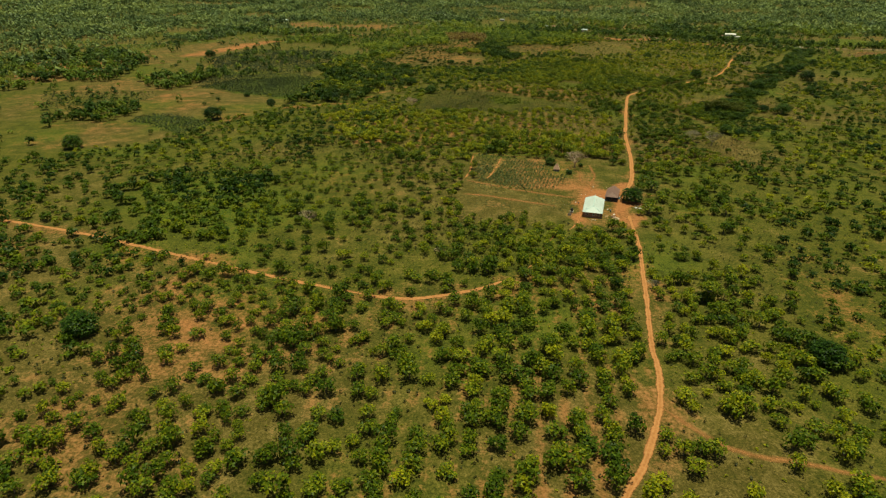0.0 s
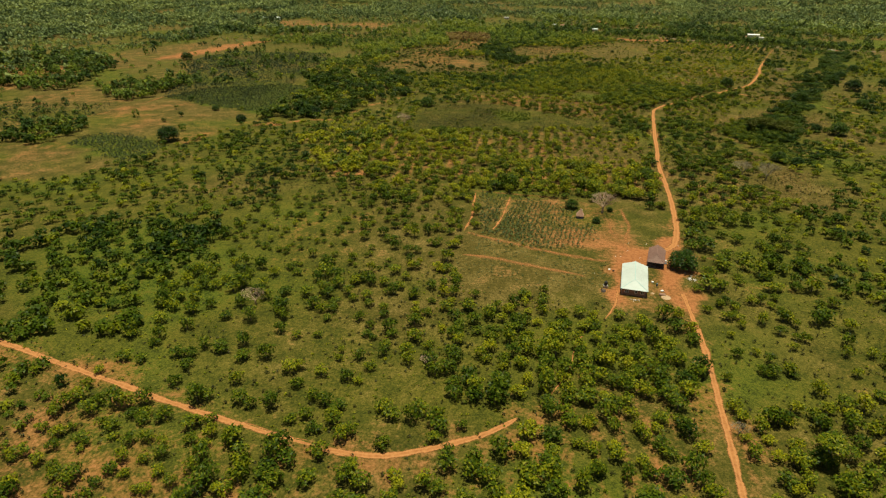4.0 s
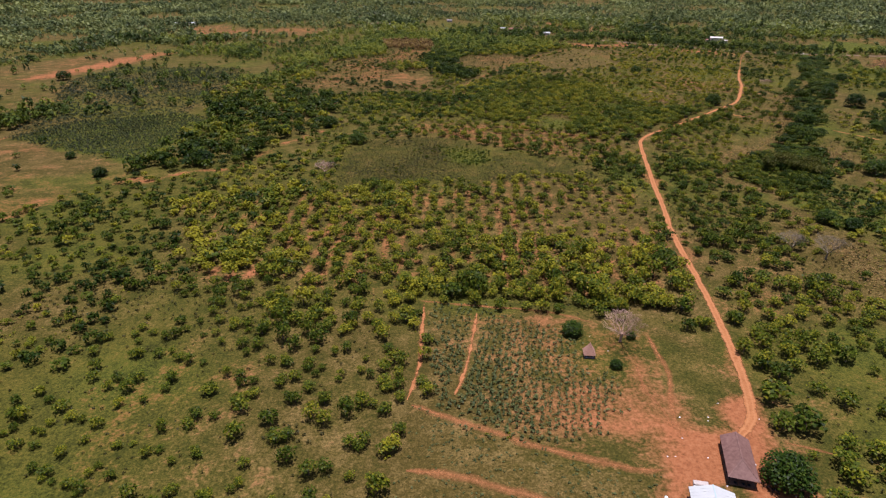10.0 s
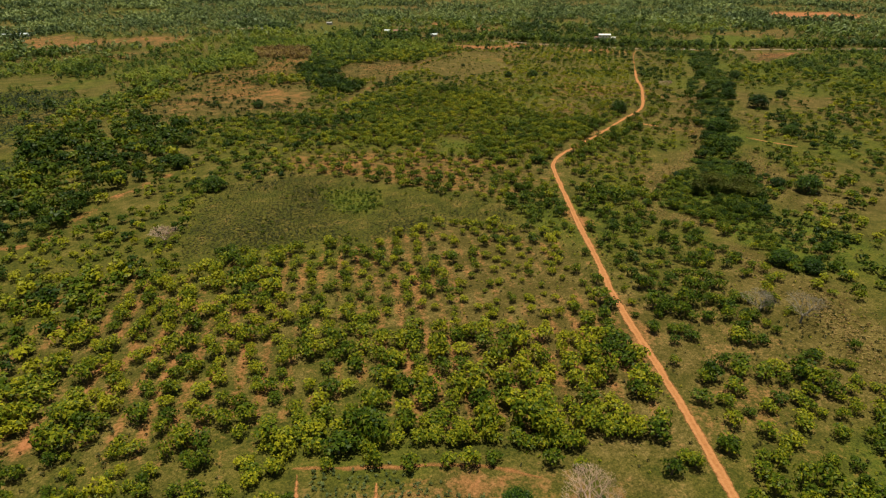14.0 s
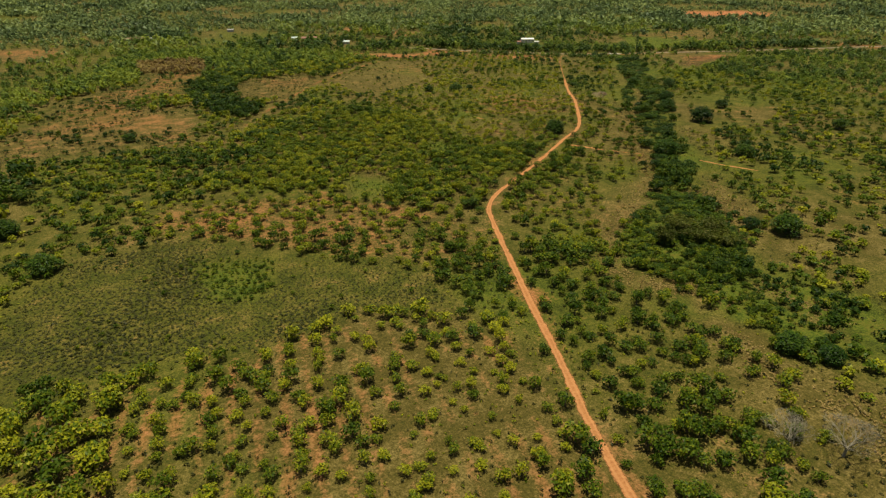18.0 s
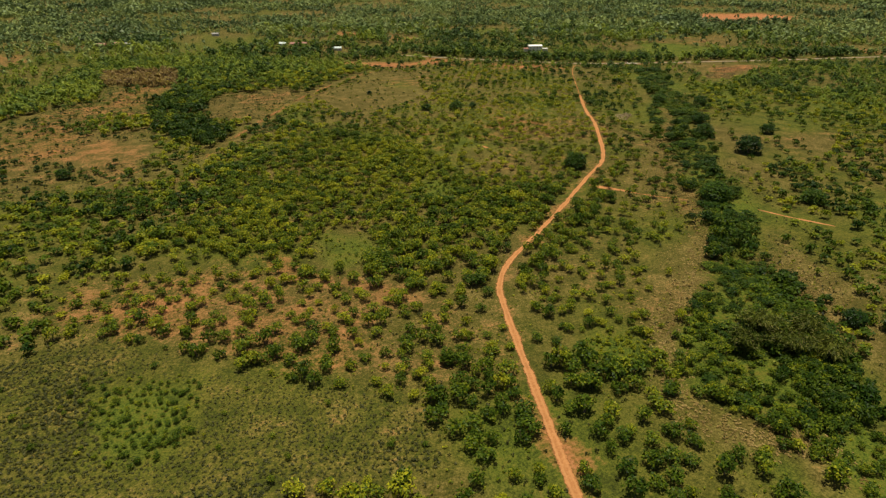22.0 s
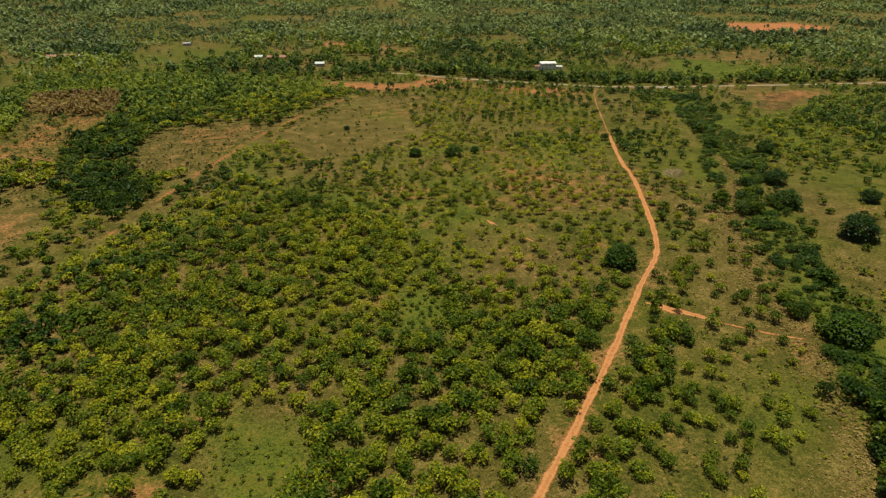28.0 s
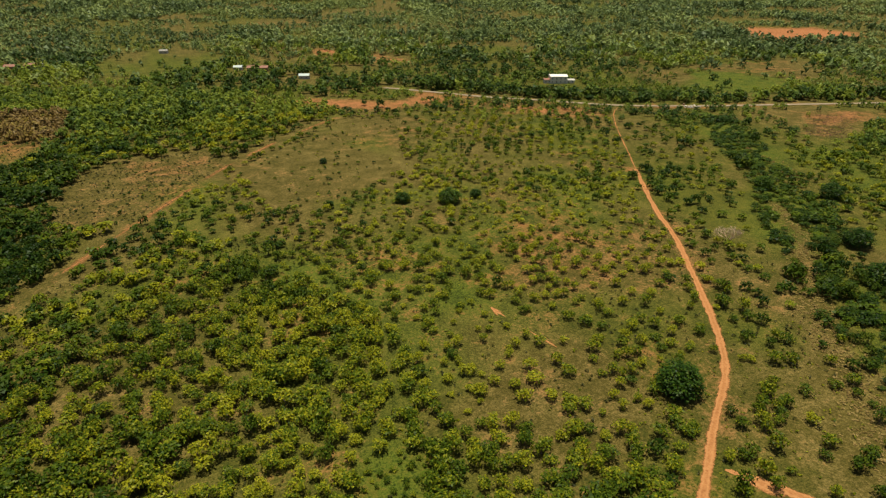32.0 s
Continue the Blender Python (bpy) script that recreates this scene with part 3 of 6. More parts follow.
land(CROP_FAR, 0.0, 0.2, 0.7, 10)
land(RED_FIELD, 1.0, 0.5, 0.0, 8)
land(BURNT, 0.3, 0.75, 0.05, 10)
land(BURNT_CORE, 0.5, 0.6, 0.0, 8)
land(TAN_HILL, 0.7, 0.8, 0.0, 5)
land(TAN_ROAD, 0.5, 0.8, 0.0, 5)
land(TAN_SKY, 0.3, 0.9, 0.0, 8)
land(TAN_STRIP, 0.28, 0.8, 0.0, 6)
land(TAN_EAST, 0.25, 0.75, 0.1, 8)
land(ROAD_VERGE, 0.45, 0.8, 0.0, 14)
land(RED_HILL, 0.62, 0.7, 0.0, 13)
land(ROAD_SOIL, 0.6, 0.6, 0.0, 8)
land(DRY_BAND, 0.24, 1.0, 0.0, 8)
land(DRY_EDGE, 0.24, 1.0, 0.0, 8)
land(DRY_SLOPE, 0.2, 0.9, 0.05, 12)
land(DRY_EAST, 0.18, 1.0, 0.0, 8)
land(LUSH_GLADE, 0.0, 0.15, 0.75, 6)
land(GLADE_WEST, 0.0, 0.1, 0.6, 5)
land(SHRUBS, 0.0, 0.1, 0.9, 10)
land(LUSH_SCRUB, 0.0, 0.0, 0.9, 8)
land(BROWN_EAST, 0.24, 0.16, 0.08, 16)
land(SOIL_SLOPE, 0.45, 0.6, 0.0, 6)
land(SOIL_WEST, 0.6, 0.5, 0.0, 6)
land(ROAD_MID, 0.2, 0.6, 0.2, 8)
land(LUSH_PATCH, 0.0, 0.0, 1.0, 4)
land(EAST_BUSH, 0.16, 0.36, 0.32, 16)
land(EAST_MEADOW, 0.16, 0.6, 0.15, 12)


def ground():
    xs, ys = spaced(-420, 700, 5, 6000), spaced(30, 1000, 5, 6000)
    xs, ys = np.union1d(xs, np.arange(0, 124, 2.0)), np.union1d(ys, np.arange(196, 352, 2.0))
    x, y = np.meshgrid(xs, ys)
    x, y = x.ravel(), y.ravel()
    z = 0.35 * (value_noise(x, y, 17, 1) - 0.5) * np.exp(-60 / (off_line(x, y, MAIN_TRACK) ** 2 + 0.1))
    near = depth_in(x, y, YARD)
    z *= soft(-near - 4, 6) * soft(off_line(x, y, LEFT_TRACK) - 4, 4) * soft(off_line(x, y, SIDE_TRACK) - 4, 4) * soft(off_line(x, y, HIGHWAY) - 12, 6)
    for path in (YARD_PATH, FOOT_PATH, FIELD_PATH, *PATHS):
        z *= soft(off_line(x, y, path) - 2.5, 4)
    s, d, g = cover_at(x, y)
    planted = np.maximum(soft(depth_in(x, y, SOUTH_ORCHARD), 10) * soft(x + 25, 50), soft(depth_in(x, y, EAST_ORCHARD), 8))
    nx = len(xs)
    i = np.arange(len(x)).reshape(len(ys), nx)
    faces = np.stack([i[:-1, :-1], i[:-1, 1:], i[1:, 1:], i[1:, :-1]], -1).reshape(-1, 4)
    me = mesh_of("ground", np.stack([x, y, z], -1), faces, GROUND, cover=np.stack([s, d, g, planted], -1))
    me.polygons.foreach_set("use_smooth", np.ones(len(me.polygons), bool))
    tagged(new("ground", me), "rolling grassland with orange bare earth and dry grass", "ground", kind="structure")


ground()


def ribbon(name, points, width, mat, label, ragged=0.22, lift=0.05, seed=5, kind="structure", free=True):
    """A worn track laid on the ground, with two shallow ruts."""
    width = width * 1.45
    p = spline(points, 1.6)
    t = np.gradient(p, axis=0)
    t /= np.linalg.norm(t, axis=1)[:, None] + 1e-9
    side = np.stack([t[:, 1], -t[:, 0]], -1)
    along = np.arange(len(p)) * 1.6
    across = np.array([-1, -0.72, -0.45, 0, 0.45, 0.72, 1.0])
    height = np.array([-0.06, 0.0, -0.03, 0.03, -0.03, 0.0, -0.06]) + lift
    rng = np.random.default_rng(seed)
    left, right = (1 + ragged * 2 * (value_noise(along, along * 0 + s, 5.0, seed) - 0.5 + 0.5 * (rng.random(len(p)) - 0.5)) for s in (0, 90))
    half = np.where(across[None, :] < 0, left[:, None], right[:, None]) * width / 2
    end = np.minimum(along, along[-1] - along)
    if free:
        half = half * np.clip(0.25 + end[:, None] / 7, 0, 1)
    xy = p[:, None, :] + side[:, None, :] * (across[None, :] * half)[..., None]
    z = np.broadcast_to(height, xy.shape[:2])
    v = np.concatenate([xy, z[..., None]], -1).reshape(-1, 3)
    i = np.arange(len(v)).reshape(len(p), 7)
    f = np.stack([i[:-1, :-1], i[:-1, 1:], i[1:, 1:], i[1:, :-1]], -1).reshape(-1, 4)
    me = mesh_of(name, v, f, mat, across=np.tile(across, len(p)))
    tagged(new(name, me), label, "road" if width > 5.8 else "path" if width < 2.4 else "track", kind=kind)


ribbon("road", SOUTH_ROAD, 1.6, TRACK, "narrow orange laterite track with grassy margins", ragged=0.35, free=False)
ribbon("road", NORTH_ROAD[:10], 2.3, TRACK, "orange laterite farm track with two wheel ruts", ragged=0.18, seed=13, free=False)
ribbon("road", NORTH_ROAD[9:-4], 2.15, TRACK, "orange laterite track winding up through the orchard", ragged=0.3, seed=14, free=False)
ribbon("path", NORTH_ROAD[-5:], 1.0, TRODDEN, "overgrown end of the farm track in grass", ragged=0.7, seed=15)
ribbon("path", YARD_PATH, 2.0, FAINT, "narrow trodden earth path through dry grass", ragged=0.5, seed=21)
ribbon("path", FOOT_PATH, 1.2, TRODDEN, "thin trodden footpath beside the farmhouse", ragged=0.5, seed=22)
for k, line in enumerate(PATHS):
    ribbon("path", line, (1.3, 1.3, 1.5, 0.8, 1.1, 1.8, 1.3)[k], TRODDEN if k < 2 else FAINT, "trodden orange earth path along the crop plot", ragged=0.55, seed=23 + k)
ribbon("track", LEFT_TRACK, 1.75, TRACK, "narrow orange earth track between orchard rows", ragged=0.3, seed=6)
ribbon("track", BRANCH_TRACK, 1.5, FAINT, "faint earth branch track in grass", ragged=0.4, seed=7)
ribbon("track", SIDE_TRACK[1:5], 2.5, TRACK, "short bare orange earth track beside the road", ragged=0.6, seed=8)
ribbon("path", SIDE_TRACK[4:7], 1.5, TRODDEN, "faint earth path across dry grass", ragged=0.5, seed=38)
ribbon("track", SIDE_TRACK[7:], 1.5, TRACK, "narrow orange earth track beyond the valley thicket", ragged=0.3, seed=43)
ribbon("path", FIELD_PATH, 0.6, TRODDEN, "worn earth path between orchard trees", ragged=0.6, seed=39)
ribbon("track", DIAG_TRACK[1:5], 2.3, TRACK, "short orange earth track through the orchard", ragged=0.35, seed=9)
ribbon("path", FALLOW_EDGE, 1.2, TRODDEN, "thin pale earth strip along the fallow field", ragged=0.5, seed=42)
ribbon("path", FIELD_TRACK, 1.4, TRODDEN, "tan earth track along the edge of the fields", ragged=0.5, seed=41)
ribbon("track", FIREBREAK, 2.6, FAINT, "narrow tan earth strip along the edge of the woods", ragged=0.4, seed=31)
ribbon("road", HIGHWAY, 3.05, GRAVEL, "pale graded road on a low embankment", ragged=0.1, lift=0.35, seed=12)


# ---- trees ----
def crown_template(seed, cards, size, lobes=9, flat=0.8, full=False):
    """Leaf clumps on the lobes of a domed crown of radius 1: each a pointed spray of leaves."""
    rng = np.random.default_rng(seed)
    k = np.arange(lobes)
    a = k * 2.39996 + 0.7 * rng.random(lobes)
    r = 0.70 * np.sqrt((k + 0.5) / lobes) * (0.85 + 0.3 * rng.random(lobes))
    centre = np.stack([r * np.cos(a), r * np.sin(a), 0.42 + 0.5 * (1 - r * r) * (0.6 + 0.4 * rng.random(lobes)) + 0.12 * rng.random(lobes)], -1)
    radius = 0.25 + 0.15 * rng.random(lobes)
    if full:   # a closed, rounded crown
        up = (np.arange(lobes) + 0.5) / lobes * 1.35 - 0.35
        a = np.arange(lobes) * 2.39996 + 0.5 * rng.random(lobes)
        ring = np.sqrt(np.maximum(1 - up ** 2, 0))
        centre = np.stack([0.66 * ring * np.cos(a), 0.66 * ring * np.sin(a), 0.62 + 0.62 * up], -1) + 0.06 * rng.normal(size=(lobes, 3))
        radius = 0.30 + 0.10 * rng.random(lobes)
    which = rng.integers(0, lobes, cards)
    d = rng.normal(size=(cards, 3)) + (0, 0, 0.6)
    d /= np.linalg.norm(d, axis=1)[:, None]
    place = centre[which] + d * (radius[which] * (0.75 + 0.4 * rng.random(cards)))[:, None]
    place[:, 2] = np.maximum(place[:, 2] * flat, 0.12)
    normal = d + (0.3 if full else 0.55 if cards > 200 else 0.36) * rng.normal(size=(cards, 3)) + (0, 0, 0.9)
    normal /= np.linalg.norm(normal, axis=1)[:, None]
    u = np.cross(normal, rng.normal(size=(cards, 3)))
    u /= np.linalg.norm(u, axis=1)[:, None]
    w = np.cross(normal, u)
    corners = []
    for cu, cw in ((1.25, 0), (-0.6, 0.75), (-0.6, -0.75)):
        s = size * (0.7 + 0.6 * rng.random(cards))
        corners.append(place + (u * cu + w * cw) * s[:, None])
    return np.stack(corners, 1).reshape(-1, 3)


def trunk_template(seed, limbs=3, sides=5):
    """A short tapered trunk with limbs reaching into a crown of radius 1."""
    rng = np.random.default_rng(seed)
    verts, faces = [], []
    def tube(a, b, ra, rb):
        base = len(verts)
        a, b = Vector(a), Vector(b)
        q = (b - a).to_track_quat("Z", "Y")
        for c, r in ((a, ra), (b, rb)):
            for k in range(sides):
                verts.append(c + q @ Vector((r * math.cos(6.283 * k / sides), r * math.sin(6.283 * k / sides), 0)))
        for k in range(sides):
            n = (k + 1) % sides
            faces.append((base + k, base + n, base + sides + n, base + sides + k))
    lean = rng.normal(size=2) * 0.05
    fork = (lean[0], lean[1], 0.28)
    tube((0, 0, -0.05), fork, 0.075, 0.055)
    for k in range(limbs):
        a = 6.283 * (k + rng.random() * 0.6) / limbs
        tip = (0.5 * math.cos(a), 0.5 * math.sin(a), 0.6 + 0.25 * rng.random())
        tube(fork, tip, 0.045, 0.015)
    return np.array(verts), np.array(faces)


def forest(name, places, templates, mat, label, category="tree", seed=0, trunks=None):
    """One object of many trees. places: rows of x, y, radius, height factor, tone."""
    rng = np.random.default_rng(seed)
    which = rng.integers(0, len(templates), len(places))
    turn = rng.random(len(places)) * 6.283
    verts, tone = [], []
    for k, t in enumerate(templates):
        p = places[which == k]
        if not len(p):
            continue
        c, s = np.cos(turn[which == k])[:, None], np.sin(turn[which == k])[:, None]
        r = p[:, 2:3]
        verts.append(np.stack([p[:, :1] + r * (c * t[:, 0] - s * t[:, 1]), p[:, 1:2] + r * (s * t[:, 0] + c * t[:, 1]), r * p[:, 3:4] * t[:, 2]], -1).reshape(-1, 3))
        tone.append(np.repeat(p[:, 4], len(t)))
    v = np.vstack(verts)
    me = mesh_of(name, v, np.arange(len(v)).reshape(-1, 3), mat, tone=np.concatenate(tone))
    return tagged(new(name, me), label, category, kind="stuff")


def grow(poly, spacing, angle, jitter, keep, radius, tone, seed, clump=0.0, box=None):
    """Trees on a jittered planting grid (metres across and along its rows) inside an outline."""
    rng = np.random.default_rng(seed)
    q = np.array(poly if poly else box, float)
    lo, hi = q.min(0), q.max(0)
    across, along = spacing
    a = radians(angle)
    cx, cy = np.array([lo[0], hi[0], lo[0], hi[0]]), np.array([lo[1], lo[1], hi[1], hi[1]])
    us, vs = cx * math.cos(a) + cy * math.sin(a), cy * math.cos(a) - cx * math.sin(a)
    u, v = (k.ravel() for k in np.meshgrid(np.arange(us.min() // across, us.max() // across + 1) * across, np.arange(vs.min() // along, vs.max() // along + 1) * along))
    u, v = u + rng.normal(size=u.shape) * jitter * across, v + rng.normal(size=u.shape) * jitter * along * 1.4
    x, y = u * math.cos(a) - v * math.sin(a), u * math.sin(a) + v * math.cos(a)
    ok = (x > lo[0]) & (x < hi[0]) & (y > lo[1]) & (y < hi[1]) & in_view(x, y)
    x, y = x[ok], y[ok]
    ok = rng.random(x.shape) < keep * (1 - clump + clump * 2 * np.clip((0.5 * value_noise(x, y, 34, seed + 1) + 0.5 * value_noise(x, y, 13, seed + 5) - 0.30) * 2.4, 0, 1))
    if poly:
        ok &= depth_in(x, y, poly) > rng.normal(size=x.shape) * 2
    x, y = x[ok], y[ok]
    n = len(x)
    size = 1.15 * radius[0] + 1.15 * (radius[1] - radius[0]) * np.clip(0.55 * rng.random(n) ** 1.3 + 0.75 * value_noise(x, y, 19, seed + 3) - 0.12, 0, 1.15)
    full = (size - size.mean()) / (size.std() + 0.01) if n else size
    t = np.clip(tone + 0.28 * rng.normal(size=n) + 0.6 * (value_noise(x, y, 45, seed + 2) - 0.5) - 0.10 * full, 0, 1)
    return np.stack([x, y, size, 1.05 + 0.6 * rng.random(n), t], -1)


def patchwork(p):
    """Thin or thicken wild trees by the patchwork of open fields, bush and closed woods."""
    kind, shade = mosaic(p[:, 0], p[:, 1])
    out = away_from_farm(p[:, 0], p[:, 1])
    chance = np.where(kind < 0.15, 0.10, np.where(kind < 0.5, 0.75, 1.0))
    p[:, 2] *= 1 + out * np.where(kind < 0.55, -0.1, 0.25)
    p[:, 4] = np.clip(p[:, 4] + out * 0.75 * (shade - 0.5), 0, 1)
    return p[np.random.default_rng(93).random(len(p)) < 1 - out * (1 - chance)]


def in_view(x, y):
    """The part of the land that the flight looks over."""
    right = np.maximum(0.80 * y + 30, 1.75 * (y - 250) + 40)
    return (x > -0.80 * y - 25) & (x < right) & (y > 55)


# outline, spacing across and along rows, row angle, jitter, keep, radius, tone, clumping
ROWS = (ROW_SPACING, 4.4)
ZONES = []


def zone(outline, spacing, angle, jitter, keep, radius, tone, clump):
    """How trees stand inside an outline: spacing, row angle, scatter, share kept, sizes, tone, clumping."""
    ZONES.append((outline, spacing, angle, jitter, keep, radius, tone, clump))


zone(PLOT, (9, 9), 0, 0.3, 0.0, (1, 2), 0.5, 0)
zone(YARD, (9, 9), 0, 0.3, 0.0, (1, 2), 0.5, 0)
zone(LAWN, (9, 9), 0, 0.3, 0.0, (0.8, 1.4), 0.5, 0)
zone(FARM_SOUTH, (8, 8), 0, 0.3, 0.12, (0.8, 1.6), 0.4, 0)
zone(EAST_YARD, (9, 9), 0, 0.3, 0.0, (1, 2), 0.5, 0)
zone(OPEN_EAST, (5.5, 5.5), 0, 0.4, 0.5, (0.8, 2.2), 0.35, 0.5)
zone(LUSH_GLADE, (2.6, 2.6), 0, 0.4, 0.5, (0.3, 0.9), 0.4, 0.4)
zone(LUSH_PATCH, (1.6, 1.6), 0, 0.4, 0.97, (0.4, 0.9), 0.72, 0.1)
zone(LUSH_SCRUB, (1.9, 1.9), 0, 0.4, 0.95, (0.4, 1.1), 0.18, 0.2)
for outline in (ROAD_GROVE, GROVE_WEST, GROVE_EAST):
    zone(outline, (4.6, 4.4), -12, 0.3, 0.95, (1.7, 3.1), 0.36, 0.2)
zone(ROADSIDE, (5.2, 5.0), -40, 0.3, 0.95, (1.6, 2.9), 0.4, 0.2)
zone(DRY_BUSH, (9, 9), 0, 0.3, 0.0, (1, 2), 0.3, 0)
zone(ROAD_EAST, (6.6, 6.2), -40, 0.3, 0.62, (0.9, 2.4), 0.5, 0.4)
zone(BROWN_EAST, (5.2, 5.2), 0, 0.4, 0.75, (0.7, 2.6), 0.24, 0.5)
zone(PLOT_WEST, ROWS, ROW_ANGLE, 0.25, 0.92, (1.5, 3.0), 0.55, 0.25)
zone(EAST_CLOSE, (6.4, 6.0), -12, 0.28, 0.9, (2.0, 3.6), 0.36, 0.2)
zone(NORTH_ROWS, ROWS, ROW_ANGLE, 0.18, 0.92, (1.0, 2.4), 0.80, 0.25)
zone(EAST_SIDE, (5.2, 5.0), -12, 0.34, 0.85, (0.9, 3.0), 0.30, 0.5)
zone(SOUTH_EAST, (5.0, 4.8), -12, 0.3, 0.95, (1.3, 2.9), 0.30, 0.3)
zone(MID_ROWS, (5.2, 4.2), ROW_ANGLE, 0.22, 0.95, (1.4, 2.9), 0.4, 0.2)
zone(DENSE_SOUTH, ROWS, ROW_ANGLE, 0.18, 0.96, (1.5, 3.0), 0.40, 0.2)
zone(OPEN_MID, (6.6, 6.4), -7, 0.28, 0.6, (1.2, 2.7), 0.35, 0.5)
zone(SCRUB_FIELD, (5.5, 5.5), 0, 0.4, 0.3, (0.4, 1.2), 0.25, 0.9)
zone(DENSE_PATCH, (5.2, 5.0), -7, 0.32, 0.85, (1.7, 3.2), 0.36, 0.5)
zone(SMALL_ROWS, (6.2, 4.7), -57, 0.18, 0.8, (1.0, 2.2), 0.55, 0.25)
zone(TOP_ROWS, (6.5, 4.8), -30, 0.18, 0.8, (1.2, 2.4), 0.55, 0.3)
zone(GRASS_TOP, (4.8, 4.8), 0, 0.4, 0.4, (0.3, 1.2), 0.55, 0.6)
zone(DARK_WOOD_NORTH, (4.6, 4.6), 0, 0.32, 0.97, (2.2, 4.0), 0.30, 0.15)
zone(BROWN_FIELD, (5, 5), 0, 0.4, 0.4, (0.3, 0.9), 0.3, 0.3)
zone(HILL_TOP, (5.2, 4.8), 20, 0.3, 0.88, (0.8, 2.3), 0.72, 0.45)
zone(GLADE_WEST, (2.6, 2.6), 0, 0.4, 0.8, (0.4, 1.0), 0.2, 0.3)
zone(DENSE_HILL, (4.1, 4.0), 22, 0.3, 0.97, (1.5, 2.9), 0.54, 0.24)
zone(SPARSE_HILL, (5.6, 5.4), 20, 0.28, 0.88, (1.0, 2.4), 0.62, 0.4)
zone(EAST_ORCHARD, ROWS, ROW_ANGLE, 0.25, 0.99, (1.7, 3.6), 0.70, 0.15)
zone(SOUTH_ORCHARD, (5.6, 4.4), ROW_ANGLE, 0.26, 0.9, (1.1, 2.6), 0.46, 0.45)
zone(SHRUBS, (3.0, 3.0), 0, 0.4, 0.95, (0.8, 2.2), 0.24, 0.3)
zone(BROWN_FAR, (12, 12), 0, 0.4, 0.1, (1, 2), 0.3, 0)
zone(YELLOW_WOOD, (5.2, 5.0), 0, 0.35, 0.97, (2.0, 3.8), 0.64, 0.2)
zone(HEDGE_NORTH, (5.2, 5.2), 0, 0.35, 0.85, (2.2, 3.8), 0.5, 0.3)
zone(BELT_NORTH, (5.4, 5.4), 0, 0.35, 0.95, (2.2, 3.8), 0.5, 0.3)
zone(MID_BUSH, (4.7, 4.5), 0, 0.32, 0.95, (1.5, 3.0), 0.42, 0.25)
zone(FALLOW, (6, 6), 0, 0.4, 0.5, (0.5, 2.2), 0.25, 0.6)
for outline in (TAN_HILL, TAN_ROAD, TAN_SKY, TAN_STRIP, TAN_WEST, BURNT_CORE):
    zone(outline, (12, 12), 0, 0.4, 0.05, (1, 2), 0.3, 0)
zone(BURNT, (12, 12), 0, 0.4, 0.15, (1, 2.4), 0.3, 0.3)
zone(TAN_EAST, (15, 15), 0, 0.4, 0.55, (2.2, 4.5), 0.2, 0.3)
zone(WOOD_NORTH, (5.4, 5.2), 0, 0.35, 0.95, (1.9, 3.6), 0.66, 0.3)
zone(EAST_MEADOW, (9, 9), 0, 0.4, 0.45, (0.8, 2.2), 0.4, 0.5)
zone(EAST_BUSH, (5.6, 5.2), -10, 0.32, 0.88, (1.1, 2.8), 0.45, 0.5)
zone(WEST_FOREST, (7.5, 7.5), 0, 0.35, 0.75, (2.6, 4.8), 0.45, 0.6)
zone(HEDGE_LOW, (6, 6), 0, 0.35, 0.75, (2.5, 4.2), 0.4, 0.3)
zone(HEDGE_HIGH, (6.5, 6.5), 0, 0.35, 0.8, (2.5, 4.2), 0.6, 0.3)
zone(RED_HILL, (14, 14), 0, 0.4, 0.15, (1.5, 3), 0.3, 0)
zone(DRY_WEST, (16, 16), 0, 0.4, 0.1, (1.5, 3), 0.3, 0)
zone(CROP_WEST, (30, 30), 0, 0.4, 0.0, (0.4, 0.8), 0.2, 0)
zone(DRY_MID, (16, 16), 0, 0.4, 0.15, (1.5, 2.5), 0.2, 0)
zone(CROP_MID, (30, 30), 0, 0.4, 0.3, (2.5, 4.0), 0.2, 0)
zone(GREEN_SLOPE, (15, 15), 0, 0.4, 0.5, (1.6, 3.6), 0.3, 0.5)
zone(PALE_FIELD, (16, 16), 0, 0.4, 0.15, (1.2, 3.2), 0.3, 0)
zone(WEST_SCRUB, (6, 6), 0, 0.4, 0.5, (0.7, 1.8), 0.25, 0.4)
zone(WEST_WOOD, (6.3, 6.3), 0, 0.35, 0.9, (2.4, 4.8), 0.5, 0.3)
zone(CROP_FAR, (20, 20), 0, 0.4, 0.35, (2, 4), 0.2, 0)
zone(RED_FIELD, (20, 20), 0, 0.4, 0.15, (2, 4), 0.2, 0)
zone(ROAD_SOIL, (14, 14), 0, 0.4, 0.35, (2, 4), 0.3, 0)
zone(DRY_BAND, (9, 9), 0, 0.4, 0.12, (1, 2), 0.4, 0)
zone(DRY_EDGE, (8, 8), 0, 0.4, 0.15, (1, 2), 0.4, 0)
zone(DRY_EAST, (8, 8), 0, 0.4, 0.2, (1, 2), 0.4, 0)
zone(WEST_ROUGH, (5.4, 5.0), ROW_ANGLE, 0.3, 0.85, (0.9, 2.5), 0.46, 0.4)
zone(ROAD_MID, (4.8, 4.8), -20, 0.32, 0.9, (0.8, 2.3), 0.42, 0.35)
zone(WEST_BUSH, (5.6, 5.2), ROW_ANGLE, 0.32, 0.85, (1.0, 2.6), 0.44, 0.35)
zone(OPEN_WEST, (13, 13), 0, 0.4, 0.16, (1.4, 4.0), 0.3, 0.4)
